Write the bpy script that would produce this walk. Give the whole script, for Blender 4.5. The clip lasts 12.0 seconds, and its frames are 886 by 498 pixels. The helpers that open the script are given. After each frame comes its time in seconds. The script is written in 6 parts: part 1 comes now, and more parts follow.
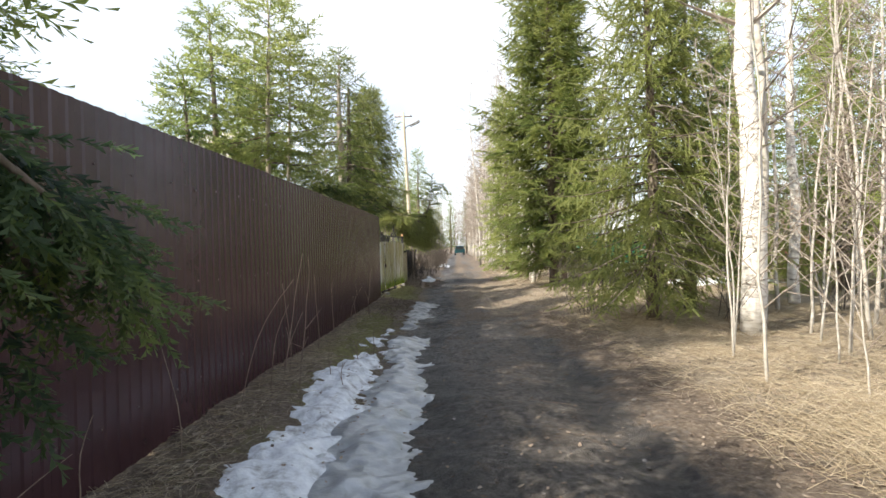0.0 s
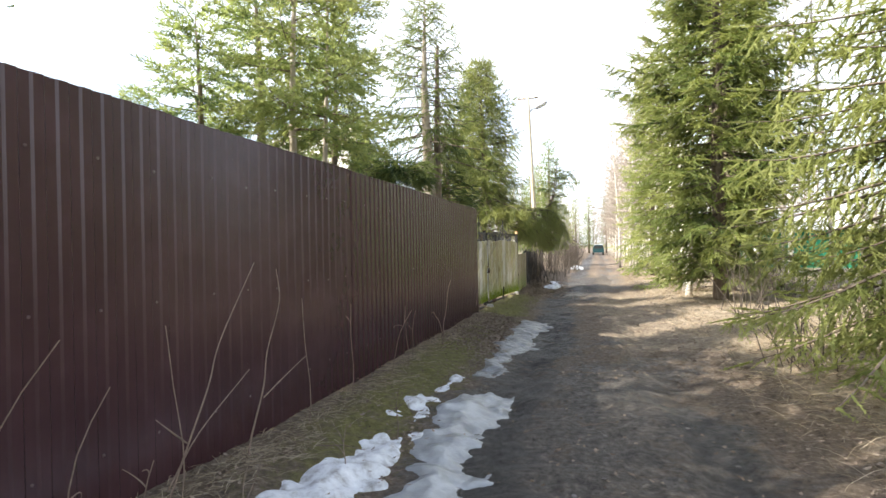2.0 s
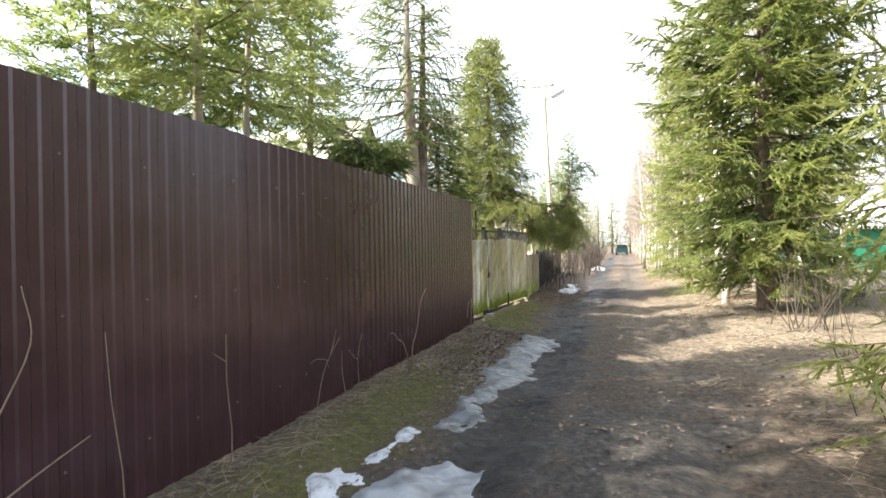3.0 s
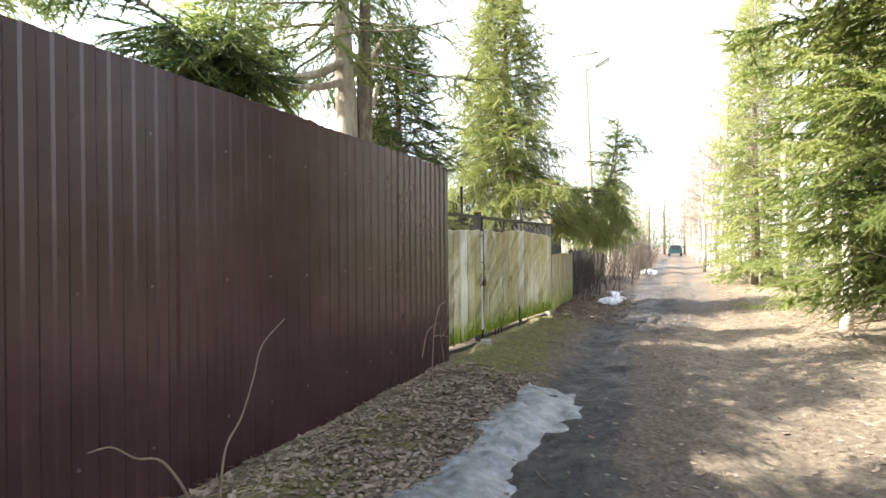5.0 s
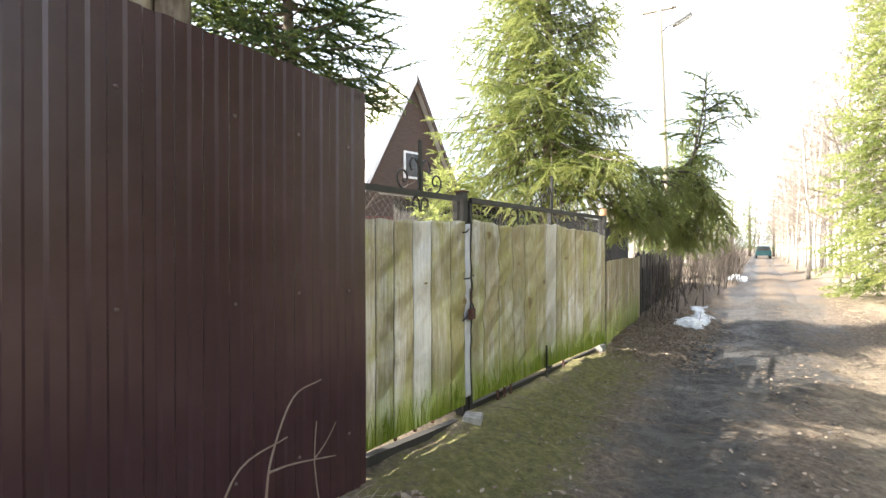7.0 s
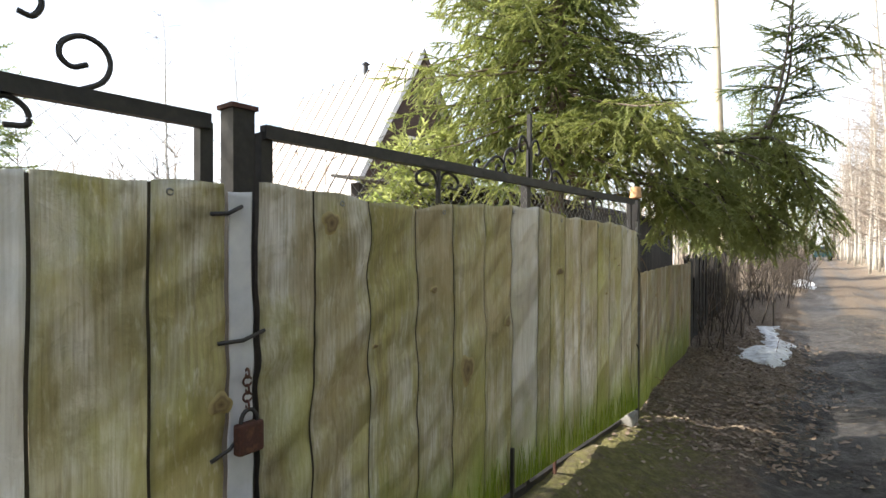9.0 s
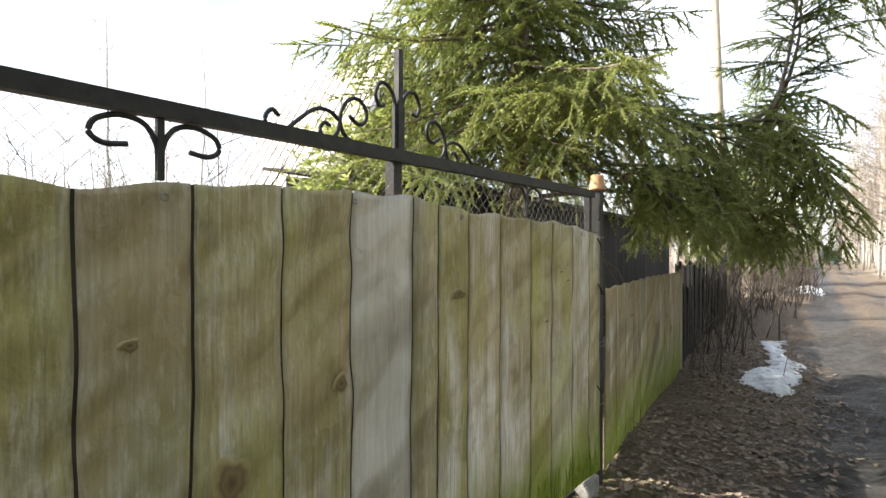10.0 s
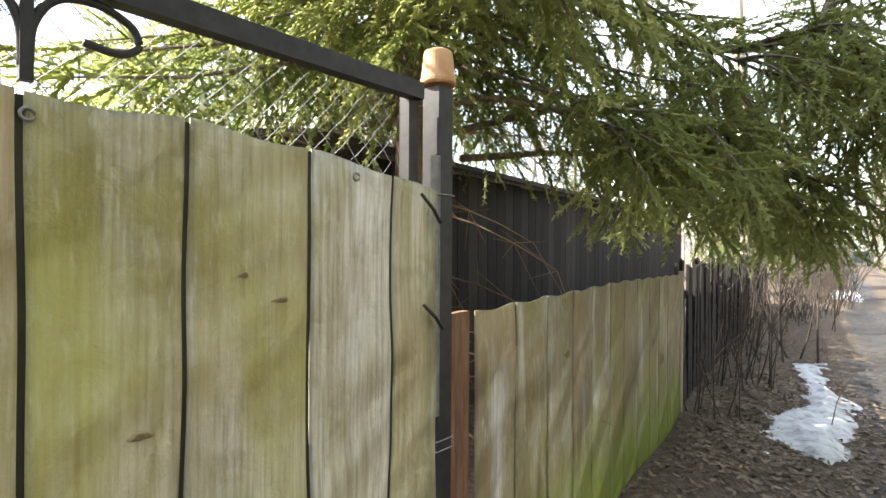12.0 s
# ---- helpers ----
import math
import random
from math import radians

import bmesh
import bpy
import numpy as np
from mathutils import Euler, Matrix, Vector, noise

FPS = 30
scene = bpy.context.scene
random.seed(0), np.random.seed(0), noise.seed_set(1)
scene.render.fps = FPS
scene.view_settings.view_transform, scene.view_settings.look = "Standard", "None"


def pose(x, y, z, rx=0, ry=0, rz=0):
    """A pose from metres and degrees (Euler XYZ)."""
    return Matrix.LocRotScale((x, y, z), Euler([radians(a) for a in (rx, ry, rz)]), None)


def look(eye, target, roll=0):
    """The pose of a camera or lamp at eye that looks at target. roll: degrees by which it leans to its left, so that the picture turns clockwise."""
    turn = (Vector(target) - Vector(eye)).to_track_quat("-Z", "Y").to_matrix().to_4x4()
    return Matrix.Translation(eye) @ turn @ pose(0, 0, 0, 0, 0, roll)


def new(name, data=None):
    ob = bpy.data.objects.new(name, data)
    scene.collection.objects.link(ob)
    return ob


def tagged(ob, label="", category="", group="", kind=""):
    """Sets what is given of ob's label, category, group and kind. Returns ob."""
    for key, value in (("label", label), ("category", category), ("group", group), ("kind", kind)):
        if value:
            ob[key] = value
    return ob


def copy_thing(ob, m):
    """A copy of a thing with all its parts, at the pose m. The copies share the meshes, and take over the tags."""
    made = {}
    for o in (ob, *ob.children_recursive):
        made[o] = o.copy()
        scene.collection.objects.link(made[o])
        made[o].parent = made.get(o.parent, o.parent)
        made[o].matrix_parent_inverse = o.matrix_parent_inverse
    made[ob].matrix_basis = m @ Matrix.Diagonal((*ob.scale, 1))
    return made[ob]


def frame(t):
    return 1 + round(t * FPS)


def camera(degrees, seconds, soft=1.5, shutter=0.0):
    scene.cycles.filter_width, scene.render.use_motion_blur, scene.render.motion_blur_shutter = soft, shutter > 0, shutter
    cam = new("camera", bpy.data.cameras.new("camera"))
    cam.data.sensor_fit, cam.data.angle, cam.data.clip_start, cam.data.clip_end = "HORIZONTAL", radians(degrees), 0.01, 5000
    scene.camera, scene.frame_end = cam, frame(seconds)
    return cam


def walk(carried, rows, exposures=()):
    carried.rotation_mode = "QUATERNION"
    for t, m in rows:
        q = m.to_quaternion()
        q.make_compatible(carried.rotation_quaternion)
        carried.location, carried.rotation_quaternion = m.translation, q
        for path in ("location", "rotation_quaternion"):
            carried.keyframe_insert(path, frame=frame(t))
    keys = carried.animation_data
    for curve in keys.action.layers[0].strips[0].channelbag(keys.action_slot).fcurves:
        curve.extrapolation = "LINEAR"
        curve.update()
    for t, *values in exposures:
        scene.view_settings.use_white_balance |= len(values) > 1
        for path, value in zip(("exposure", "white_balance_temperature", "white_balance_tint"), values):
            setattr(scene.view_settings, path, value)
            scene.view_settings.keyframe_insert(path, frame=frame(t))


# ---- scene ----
# ---- camera and its walk ----
cam = camera(80.2, 12.0)
METRES, EYE, TILT, LEAN, TURN = 17.55, 1.4, 0.0, 0.0, 0.0
ROWS = [
    (0.0, 0.0, 0.0, 0.0, -0.01, -0.3, 1.43),
    (0.5, 0.011, 0.0375, 0.0016, 2.79, -0.19, 1.39),
    (1.0, 0.0186, 0.0837, 0.0009, 6.73, -0.26, 1.29),
    (1.5, 0.0212, 0.1312, 0.001, 11.83, -0.15, 1.24),
    (2.0, 0.0243, 0.1814, 0.0021, 14.85, -0.16, 1.06),
    (2.5, 0.0273, 0.2311, 0.0017, 16.56, -0.1, 1.09),
    (3.0, 0.0316, 0.283, 0.0019, 17.23, -0.17, 1.0),
    (5.0, 0.0272, 0.4795, -0.0031, 22.16, -0.16, 0.51),
    (5.5, 0.0222, 0.5283, -0.0027, 25.01, -0.15, 0.49),
    (6.0, 0.0191, 0.5742, -0.0017, 25.7, -0.22, 0.33),
    (6.5, 0.0117, 0.6172, -0.002, 27.88, -0.15, 0.28),
    (7.0, 0.006, 0.6566, -0.0009, 29.31, -0.25, 0.09),
    (9.0, -0.0231, 0.8075, 0.0004, 33.31, -0.35, -0.11),
    (9.5, -0.0209, 0.8397, 0.0019, 33.68, -0.05, -0.02),
    (10.0, -0.0254, 0.8757, 0.0019, 33.67, -0.03, -0.17),
    (10.5, -0.025, 0.9069, 0.0014, 34.07, 0.24, -0.21),
    (11.0, -0.0284, 0.9432, -0.0002, 34.31, -0.2, -0.3),
    (11.5, -0.0269, 0.9694, -0.0005, 34.51, 0.05, -0.24),
    (12.0, -0.0352, 0.9905, -0.0019, 35.64, 0.01, -0.33),
]
EXPOSURES = [(0.0, 0.85), (1.0, 1.12), (2.5, 1.5), (5.5, 1.95), (7.0, 1.95), (9.0, 1.15), (10.0, 1.2), (11.0, 1.33), (12.0, 1.78)]
walk(cam, [(t, pose(0, 0, EYE, TILT, LEAN, TURN) @ pose(METRES * x, METRES * y, METRES * z, 90 + pitch, roll, yaw)) for t, x, y, z, yaw, pitch, roll in ROWS], EXPOSURES)

# ---- sky and sun ----
SUN_ELEV, SUN_AZ = radians(39), math.atan2(-0.87, -0.49)
world = bpy.data.worlds.new("world")
scene.world = world
world.use_nodes = True
wn, wl = world.node_tree.nodes, world.node_tree.links
wn.clear()
sky = wn.new("ShaderNodeTexSky")
sky.sky_type, sky.sun_disc = "NISHITA", False
sky.sun_elevation, sky.sun_rotation = SUN_ELEV, SUN_AZ % (2 * math.pi)
sky.air_density, sky.dust_density, sky.ozone_density = 1.0, 2.0, 1.0
tc = wn.new("ShaderNodeTexCoord")
cl = wn.new("ShaderNodeTexNoise")
cl.inputs["Scale"].default_value, cl.inputs["Detail"].default_value = 1.6, 5
ramp = wn.new("ShaderNodeMapRange")
ramp.inputs[1].default_value, ramp.inputs[2].default_value = 0.40, 0.60
ramp.inputs[3].default_value, ramp.inputs[4].default_value = 0.05, 0.6
mixn = wn.new("ShaderNodeMixRGB")
mixn.inputs[2].default_value = (8.6, 8.8, 9.2, 1)
bg = wn.new("ShaderNodeBackground")
bg.inputs["Strength"].default_value = 0.125
wo = wn.new("ShaderNodeOutputWorld")
wl.new(tc.outputs["Generated"], cl.inputs["Vector"])
wl.new(cl.outputs["Fac"], ramp.inputs[0])
wl.new(ramp.outputs[0], mixn.inputs[0])
wl.new(sky.outputs[0], mixn.inputs[1])
wl.new(mixn.outputs[0], bg.inputs["Color"])
wl.new(bg.outputs[0], wo.inputs["Surface"])
sun = new("sun", bpy.data.lights.new("sun", "SUN"))
sun.data.energy, sun.data.angle, sun.data.color = 5.0, radians(0.55), (1.0, 0.93, 0.80)
to_sun = Vector((math.sin(SUN_AZ) * math.cos(SUN_ELEV), math.cos(SUN_AZ) * math.cos(SUN_ELEV), math.sin(SUN_ELEV)))
sun.matrix_world = look(to_sun * 60, (0, 0, 0))


# ---- materials ----
def material(name, colours, rough=0.7, metal=0.0, scale=8.0, stretch=(1, 1, 1), bump=0.3, bump_scale=60.0, bump_dist=0.01, spread=0.0, source="noise", translucent=0.0, detail=6, coat=0.0):
    """Colour ramp over two scales of noise (or a random value or an attribute), with bump."""
    m = bpy.data.materials.new(name)
    m.use_nodes = True
    n, l = m.node_tree.nodes, m.node_tree.links
    b = n["Principled BSDF"]
    co = n.new("ShaderNodeTexCoord")
    mp = n.new("ShaderNodeMapping")
    mp.inputs["Scale"].default_value = stretch
    l.new(co.outputs["Object"], mp.inputs["Vector"])
    nz = n.new("ShaderNodeTexNoise")
    nz.inputs["Scale"].default_value, nz.inputs["Detail"].default_value, nz.inputs["Roughness"].default_value = scale, detail, 0.65
    l.new(mp.outputs[0], nz.inputs["Vector"])
    fac = nz.outputs["Fac"]
    if source != "noise":
        if source == "island":
            src = n.new("ShaderNodeNewGeometry").outputs["Random Per Island"]
        elif source == "object":
            src = n.new("ShaderNodeObjectInfo").outputs["Random"]
        else:
            at = n.new("ShaderNodeAttribute")
            at.attribute_name = source
            src = at.outputs["Fac"]
        mx = n.new("ShaderNodeMath")
        mx.operation = "MULTIPLY_ADD"
        ad = n.new("ShaderNodeMath")
        ad.operation = "SUBTRACT"
        ad.inputs[1].default_value = 0.5
        l.new(fac, ad.inputs[0])
        mx.inputs[1].default_value = spread
        l.new(ad.outputs[0], mx.inputs[0])
        l.new(src, mx.inputs[2])
        fac = mx.outputs[0]
    cr = n.new("ShaderNodeValToRGB")
    el = cr.color_ramp.elements
    lo, hi = (0.3, 0.7) if source == "noise" else (0.0, 1.0)
    for i, c in enumerate(colours):
        p = lo + (hi - lo) * i / max(1, len(colours) - 1)
        e = el[i] if i < 2 else el.new(p)
        e.position, e.color = p, (*c, 1)
    l.new(fac, cr.inputs[0])
    l.new(cr.outputs[0], b.inputs["Base Color"])
    b.inputs["Roughness"].default_value, b.inputs["Metallic"].default_value = rough, metal
    b.inputs["Coat Weight"].default_value = coat
    if bump:
        bn = n.new("ShaderNodeTexNoise")
        bn.inputs["Scale"].default_value, bn.inputs["Detail"].default_value = bump_scale, 5
        l.new(mp.outputs[0], bn.inputs["Vector"])
        bp = n.new("ShaderNodeBump")
        bp.inputs["Strength"].default_value, bp.inputs["Distance"].default_value = bump, bump_dist
        l.new(bn.outputs["Fac"], bp.inputs["Height"])
        l.new(bp.outputs[0], b.inputs["Normal"])
    if translucent:
        tr = n.new("ShaderNodeBsdfTranslucent")
        l.new(cr.outputs[0], tr.inputs["Color"])
        ms = n.new("ShaderNodeMixShader")
        ms.inputs[0].default_value = translucent
        l.new(b.outputs[0], ms.inputs[1])
        l.new(tr.outputs[0], ms.inputs[2])
        l.new(ms.outputs[0], n["Material Output"].inputs["Surface"])
    return m


M = {}
M["sheet"] = material("brown_painted_steel", [(0.046, 0.0215, 0.0255), (0.055, 0.0265, 0.031), (0.069, 0.035, 0.041)], rough=0.24, scale=2.2, bump=0.05, bump_scale=9, bump_dist=0.006)
M["screw"] = material("screw_heads", [(0.06, 0.03, 0.03), (0.13, 0.09, 0.085)], rough=0.45, scale=3)
M["iron"] = material("black_painted_iron", [(0.012, 0.012, 0.014), (0.024, 0.023, 0.025), (0.04, 0.035, 0.033)], rough=0.5, scale=25, bump=0.2, bump_scale=150, bump_dist=0.002)
M["rust"] = material("rusty_steel", [(0.10, 0.035, 0.02), (0.06, 0.025, 0.02), (0.16, 0.07, 0.04)], rough=0.8, scale=30)
M["wire"] = material("galvanised_wire", [(0.22, 0.22, 0.22), (0.38, 0.38, 0.37)], rough=0.5, metal=0.6, scale=40, bump=0)
M["seam"] = material("printed_dark_joint", [(0.018, 0.014, 0.008), (0.045, 0.035, 0.02)], rough=0.6, scale=14, bump=0)
M["knot"] = material("printed_knot", [(0.09, 0.06, 0.03), (0.15, 0.105, 0.05), (0.22, 0.165, 0.075), (0.16, 0.115, 0.055), (0.28, 0.22, 0.10), (0.36, 0.30, 0.13)], source="tint", spread=0.5, scale=45, rough=0.6, bump=0)
M["vinyl"] = material("bare_vinyl_edge", [(0.45, 0.47, 0.52), (0.62, 0.63, 0.66)], rough=0.5, scale=9, bump=0.2, bump_scale=12, bump_dist=0.01)
M["grassprint"] = material("printed_grass", [(0.16, 0.24, 0.02), (0.30, 0.40, 0.04), (0.42, 0.46, 0.09)], source="island", rough=0.6, bump=0, translucent=0.25)
M["snow"] = material("old_snow", [(0.30, 0.29, 0.28), (0.66, 0.68, 0.71), (0.84, 0.86, 0.88)], rough=0.75, scale=9, bump=0.6, bump_scale=30, bump_dist=0.015)
M["ice"] = material("trodden_ice", [(0.20, 0.205, 0.21), (0.30, 0.315, 0.33), (0.42, 0.445, 0.47)], rough=0.3, scale=3.2, bump=0.4, bump_scale=16, bump_dist=0.02)
M["ice_dirty"] = material("dirty_grey_ice", [(0.10, 0.10, 0.10), (0.19, 0.195, 0.20), (0.33, 0.345, 0.36)], rough=0.4, scale=9, bump=0.5, bump_scale=22, bump_dist=0.02)
# tint runs dark to pale; per-tree bright values paint in shade and sun
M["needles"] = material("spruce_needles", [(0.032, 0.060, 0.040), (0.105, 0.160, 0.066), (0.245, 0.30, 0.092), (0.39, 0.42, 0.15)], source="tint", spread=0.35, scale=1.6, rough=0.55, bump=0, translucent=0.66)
M["needles_dry"] = material("dry_spruce_twigs", [(0.16, 0.10, 0.06), (0.28, 0.2, 0.12)], source="tint", spread=0.3, scale=3, rough=0.8, bump=0)
M["bark"] = material("spruce_bark", [(0.09, 0.065, 0.05), (0.18, 0.14, 0.11), (0.32, 0.27, 0.22)], rough=0.9, scale=14, stretch=(1, 1, 0.35), bump=0.8, bump_scale=40, bump_dist=0.012)
M["bark_pale"] = material("pale_peeling_bark", [(0.22, 0.17, 0.13), (0.42, 0.36, 0.29), (0.58, 0.53, 0.46)], rough=0.9, scale=10, stretch=(1, 1, 0.4), bump=0.7, bump_scale=36, bump_dist=0.012)
M["birch"] = material("birch_bark", [(0.05, 0.045, 0.04), (0.60, 0.56, 0.50), (0.78, 0.75, 0.70), (0.84, 0.82, 0.78)], rough=0.75, scale=5.5, stretch=(1, 1, 3.6), bump=0.3, bump_scale=30, bump_dist=0.006)
M["twig"] = material("bare_twigs", [(0.16, 0.125, 0.098), (0.27, 0.222, 0.182), (0.40, 0.35, 0.30)], source="tint", spread=0.4, scale=2, rough=0.8, bump=0)
M["twig_dark"] = material("dark_shrub_twigs", [(0.055, 0.044, 0.036), (0.105, 0.084, 0.067), (0.18, 0.148, 0.12)], source="tint", spread=0.4, scale=2, rough=0.85, bump=0)
M["twig_pale"] = material("pale_sapling_bark", [(0.31, 0.275, 0.235), (0.46, 0.425, 0.375), (0.60, 0.57, 0.52)], rough=0.8, scale=12, bump=0.3, bump_scale=60, bump_dist=0.003)
M["stalk"] = material("dead_weed_stalks", [(0.17, 0.12, 0.095), (0.30, 0.23, 0.18)], rough=0.85, scale=20, bump=0)
M["leaf"] = material("fallen_leaves", [(0.10, 0.07, 0.05), (0.20, 0.145, 0.105), (0.265, 0.205, 0.155), (0.32, 0.26, 0.20)], source="island", rough=0.9, bump=0)
M["drygrass"] = material("dry_grass", [(0.29, 0.225, 0.145), (0.46, 0.375, 0.255), (0.62, 0.535, 0.40)], source="island", rough=0.75, bump=0, translucent=0.2)
M["moss_blade"] = material("green_grass", [(0.10, 0.11, 0.025), (0.18, 0.19, 0.045), (0.28, 0.27, 0.09)], source="island", rough=0.7, bump=0, translucent=0.2)
M["stone"] = material("pebbles", [(0.10, 0.09, 0.085), (0.17, 0.15, 0.14), (0.27, 0.25, 0.235)], source="object", spread=0.4, rough=0.8, scale=30, bump=0.3)
M["concrete"] = material("weathered_concrete", [(0.18, 0.17, 0.155), (0.29, 0.28, 0.26), (0.40, 0.39, 0.37)], rough=0.9, scale=18, bump=0.5, bump_scale=70, bump_dist=0.006)
M["terracotta"] = material("terracotta", [(0.52, 0.27, 0.12), (0.66, 0.38, 0.19), (0.72, 0.46, 0.26)], rough=0.65, scale=14, bump=0.15, bump_scale=80, bump_dist=0.002)
M["pole"] = material("bleached_pole", [(0.42, 0.35, 0.25), (0.58, 0.50, 0.38), (0.68, 0.62, 0.5)], rough=0.85, scale=6, stretch=(1, 1, 0.2), bump=0.3)
M["lamp"] = material("grey_lamp_housing", [(0.2, 0.2, 0.2), (0.3, 0.3, 0.3)], rough=0.5, scale=5, bump=0)
M["picket"] = material("blackened_pickets", [(0.016, 0.015, 0.015), (0.032, 0.029, 0.028), (0.055, 0.05, 0.046)], source="object", spread=0.6, rough=0.85, scale=12, stretch=(1, 1, 0.15), bump=0.5, bump_scale=40)
M["hut_wall"] = material("brown_red_cladding", [(0.10, 0.035, 0.028), (0.15, 0.055, 0.042), (0.20, 0.08, 0.06)], rough=0.75, scale=5, stretch=(1, 1, 4), bump=0.3, bump_scale=20)
M["hut_gable"] = material("dark_gable_boards", [(0.06, 0.04, 0.03), (0.10, 0.065, 0.05)], rough=0.8, scale=4, stretch=(1, 1, 6), bump=0.3, bump_scale=20)
M["hut_roof"] = material("pale_sheet_roof", [(0.50, 0.485, 0.46), (0.58, 0.565, 0.54), (0.50, 0.36, 0.27)], rough=0.6, scale=1.2, bump=0.1)
M["white"] = material("white_paint", [(0.7, 0.7, 0.7), (0.82, 0.82, 0.81)], rough=0.6, scale=8, bump=0.1)
M["green"] = material("green_painted_sheet", [(0.015, 0.20, 0.11), (0.03, 0.28, 0.16)], rough=0.5, scale=4, bump=0.1)
M["oldwood"] = material("grey_boards", [(0.24, 0.19, 0.14), (0.38, 0.31, 0.24)], source="object", spread=0.5, rough=0.85, scale=10, stretch=(1, 1, 0.2))
M["carpaint"] = material("teal_car_paint", [(0.012, 0.05, 0.06), (0.018, 0.065, 0.078)], rough=0.25, scale=3, bump=0, coat=0.6)
M["rubber"] = material("tyre_rubber", [(0.015, 0.015, 0.015), (0.03, 0.03, 0.03)], rough=0.85, scale=20, bump=0)
M["glass_dark"] = material("dark_window_glass", [(0.02, 0.025, 0.03), (0.04, 0.045, 0.05)], rough=0.08, scale=3, bump=0)
M["wood_end"] = material("brown_split_board", [(0.10, 0.04, 0.02), (0.22, 0.11, 0.06), (0.30, 0.19, 0.12)], rough=0.8, scale=10, stretch=(3, 3, 0.4), bump=0.5)


def ground_material():
    m = bpy.data.materials.new("earth_track")
    m.use_nodes = True
    n, l = m.node_tree.nodes, m.node_tree.links
    b = n["Principled BSDF"]
    co = n.new("ShaderNodeTexCoord")

    def noise_ramp(scale, cols, lo=0.3, hi=0.7, detail=8, rough=0.7):
        z = n.new("ShaderNodeTexNoise")
        z.inputs["Scale"].default_value, z.inputs["Detail"].default_value, z.inputs["Roughness"].default_value = scale, detail, rough
        l.new(co.outputs["Object"], z.inputs["Vector"])
        r = n.new("ShaderNodeValToRGB")
        for i, c in enumerate(cols):
            p = lo + (hi - lo) * i / (len(cols) - 1)
            e = r.color_ramp.elements[i] if i < 2 else r.color_ramp.elements.new(p)
            e.position, e.color = p, (*c, 1)
        l.new(z.outputs["Fac"], r.inputs[0])
        return r.outputs[0], z.outputs["Fac"]

    def mix(a, c, attr, jitter):
        at = n.new("ShaderNodeAttribute")
        at.attribute_name = attr
        z = n.new("ShaderNodeTexNoise")
        z.inputs["Scale"].default_value, z.inputs["Detail"].default_value, z.inputs["Roughness"].default_value = jitter, 7, 0.75
        l.new(co.outputs["Object"], z.inputs["Vector"])
        s = n.new("ShaderNodeMath")
        s.operation = "MULTIPLY_ADD"
        s.inputs[1].default_value, s.inputs[2].default_value = 1.5, -0.75
        l.new(z.outputs["Fac"], s.inputs[0])
        a2 = n.new("ShaderNodeMath")
        a2.operation = "ADD"
        a2.use_clamp = True
        l.new(at.outputs["Fac"], a2.inputs[0])
        l.new(s.outputs[0], a2.inputs[1])
        st = n.new("ShaderNodeMapRange")
        st.inputs[1].default_value, st.inputs[2].default_value = 0.32, 0.68
        l.new(a2.outputs[0], st.inputs[0])
        x = n.new("ShaderNodeMixRGB")
        l.new(st.outputs[0], x.inputs[0])
        l.new(a, x.inputs[1])
        l.new(c, x.inputs[2])
        return x.outputs[0], st.outputs[0]

    litter, f1 = noise_ramp(22, [(0.075, 0.05, 0.034), (0.155, 0.115, 0.085), (0.24, 0.187, 0.138), (0.36, 0.298, 0.228)])
    mud, f2 = noise_ramp(17, [(0.054, 0.044, 0.037), (0.104, 0.089, 0.077), (0.16, 0.14, 0.123), (0.26, 0.225, 0.19)], 0.36, 0.66)
    # darkest mud: wet wheel tracks, and tree shade painted in further on
    wet_shade, f5 = noise_ramp(14, [(0.030, 0.027, 0.026), (0.055, 0.050, 0.048), (0.085, 0.078, 0.075), (0.15, 0.13, 0.115)], 0.34, 0.70)
    moss, f3 = noise_ramp(18, [(0.11, 0.095, 0.045), (0.20, 0.185, 0.062), (0.31, 0.285, 0.11)])
    dry, f4 = noise_ramp(16, [(0.17, 0.132, 0.094), (0.32, 0.26, 0.19), (0.48, 0.41, 0.31)])
    c, _ = mix(litter, dry, "dry", 5)
    c, _ = mix(c, moss, "moss", 6)
    c, fr = mix(c, mud, "road", 9)
    c, fw = mix(c, wet_shade, "wet_shade", 5)
    l.new(c, b.inputs["Base Color"])
    b.inputs["Roughness"].default_value = 0.85
    rr = n.new("ShaderNodeMapRange")
    rr.inputs[3].default_value, rr.inputs[4].default_value = 0.92, 0.62
    l.new(fr, rr.inputs[0])
    dark_rough = n.new("ShaderNodeMath")
    dark_rough.operation = "MULTIPLY_ADD"
    dark_rough.inputs[1].default_value = -0.14
    l.new(fw, dark_rough.inputs[0])
    l.new(rr.outputs[0], dark_rough.inputs[2])
    l.new(dark_rough.outputs[0], b.inputs["Roughness"])
    z2 = n.new("ShaderNodeTexNoise")
    z2.inputs["Scale"].default_value, z2.inputs["Detail"].default_value, z2.inputs["Roughness"].default_value = 38, 8, 0.75
    l.new(co.outputs["Object"], z2.inputs["Vector"])
    bp = n.new("ShaderNodeBump")
    bp.inputs["Strength"].default_value, bp.inputs["Distance"].default_value = 1.0, 0.055
    l.new(z2.outputs["Fac"], bp.inputs["Height"])
    l.new(bp.outputs[0], b.inputs["Normal"])
    return m


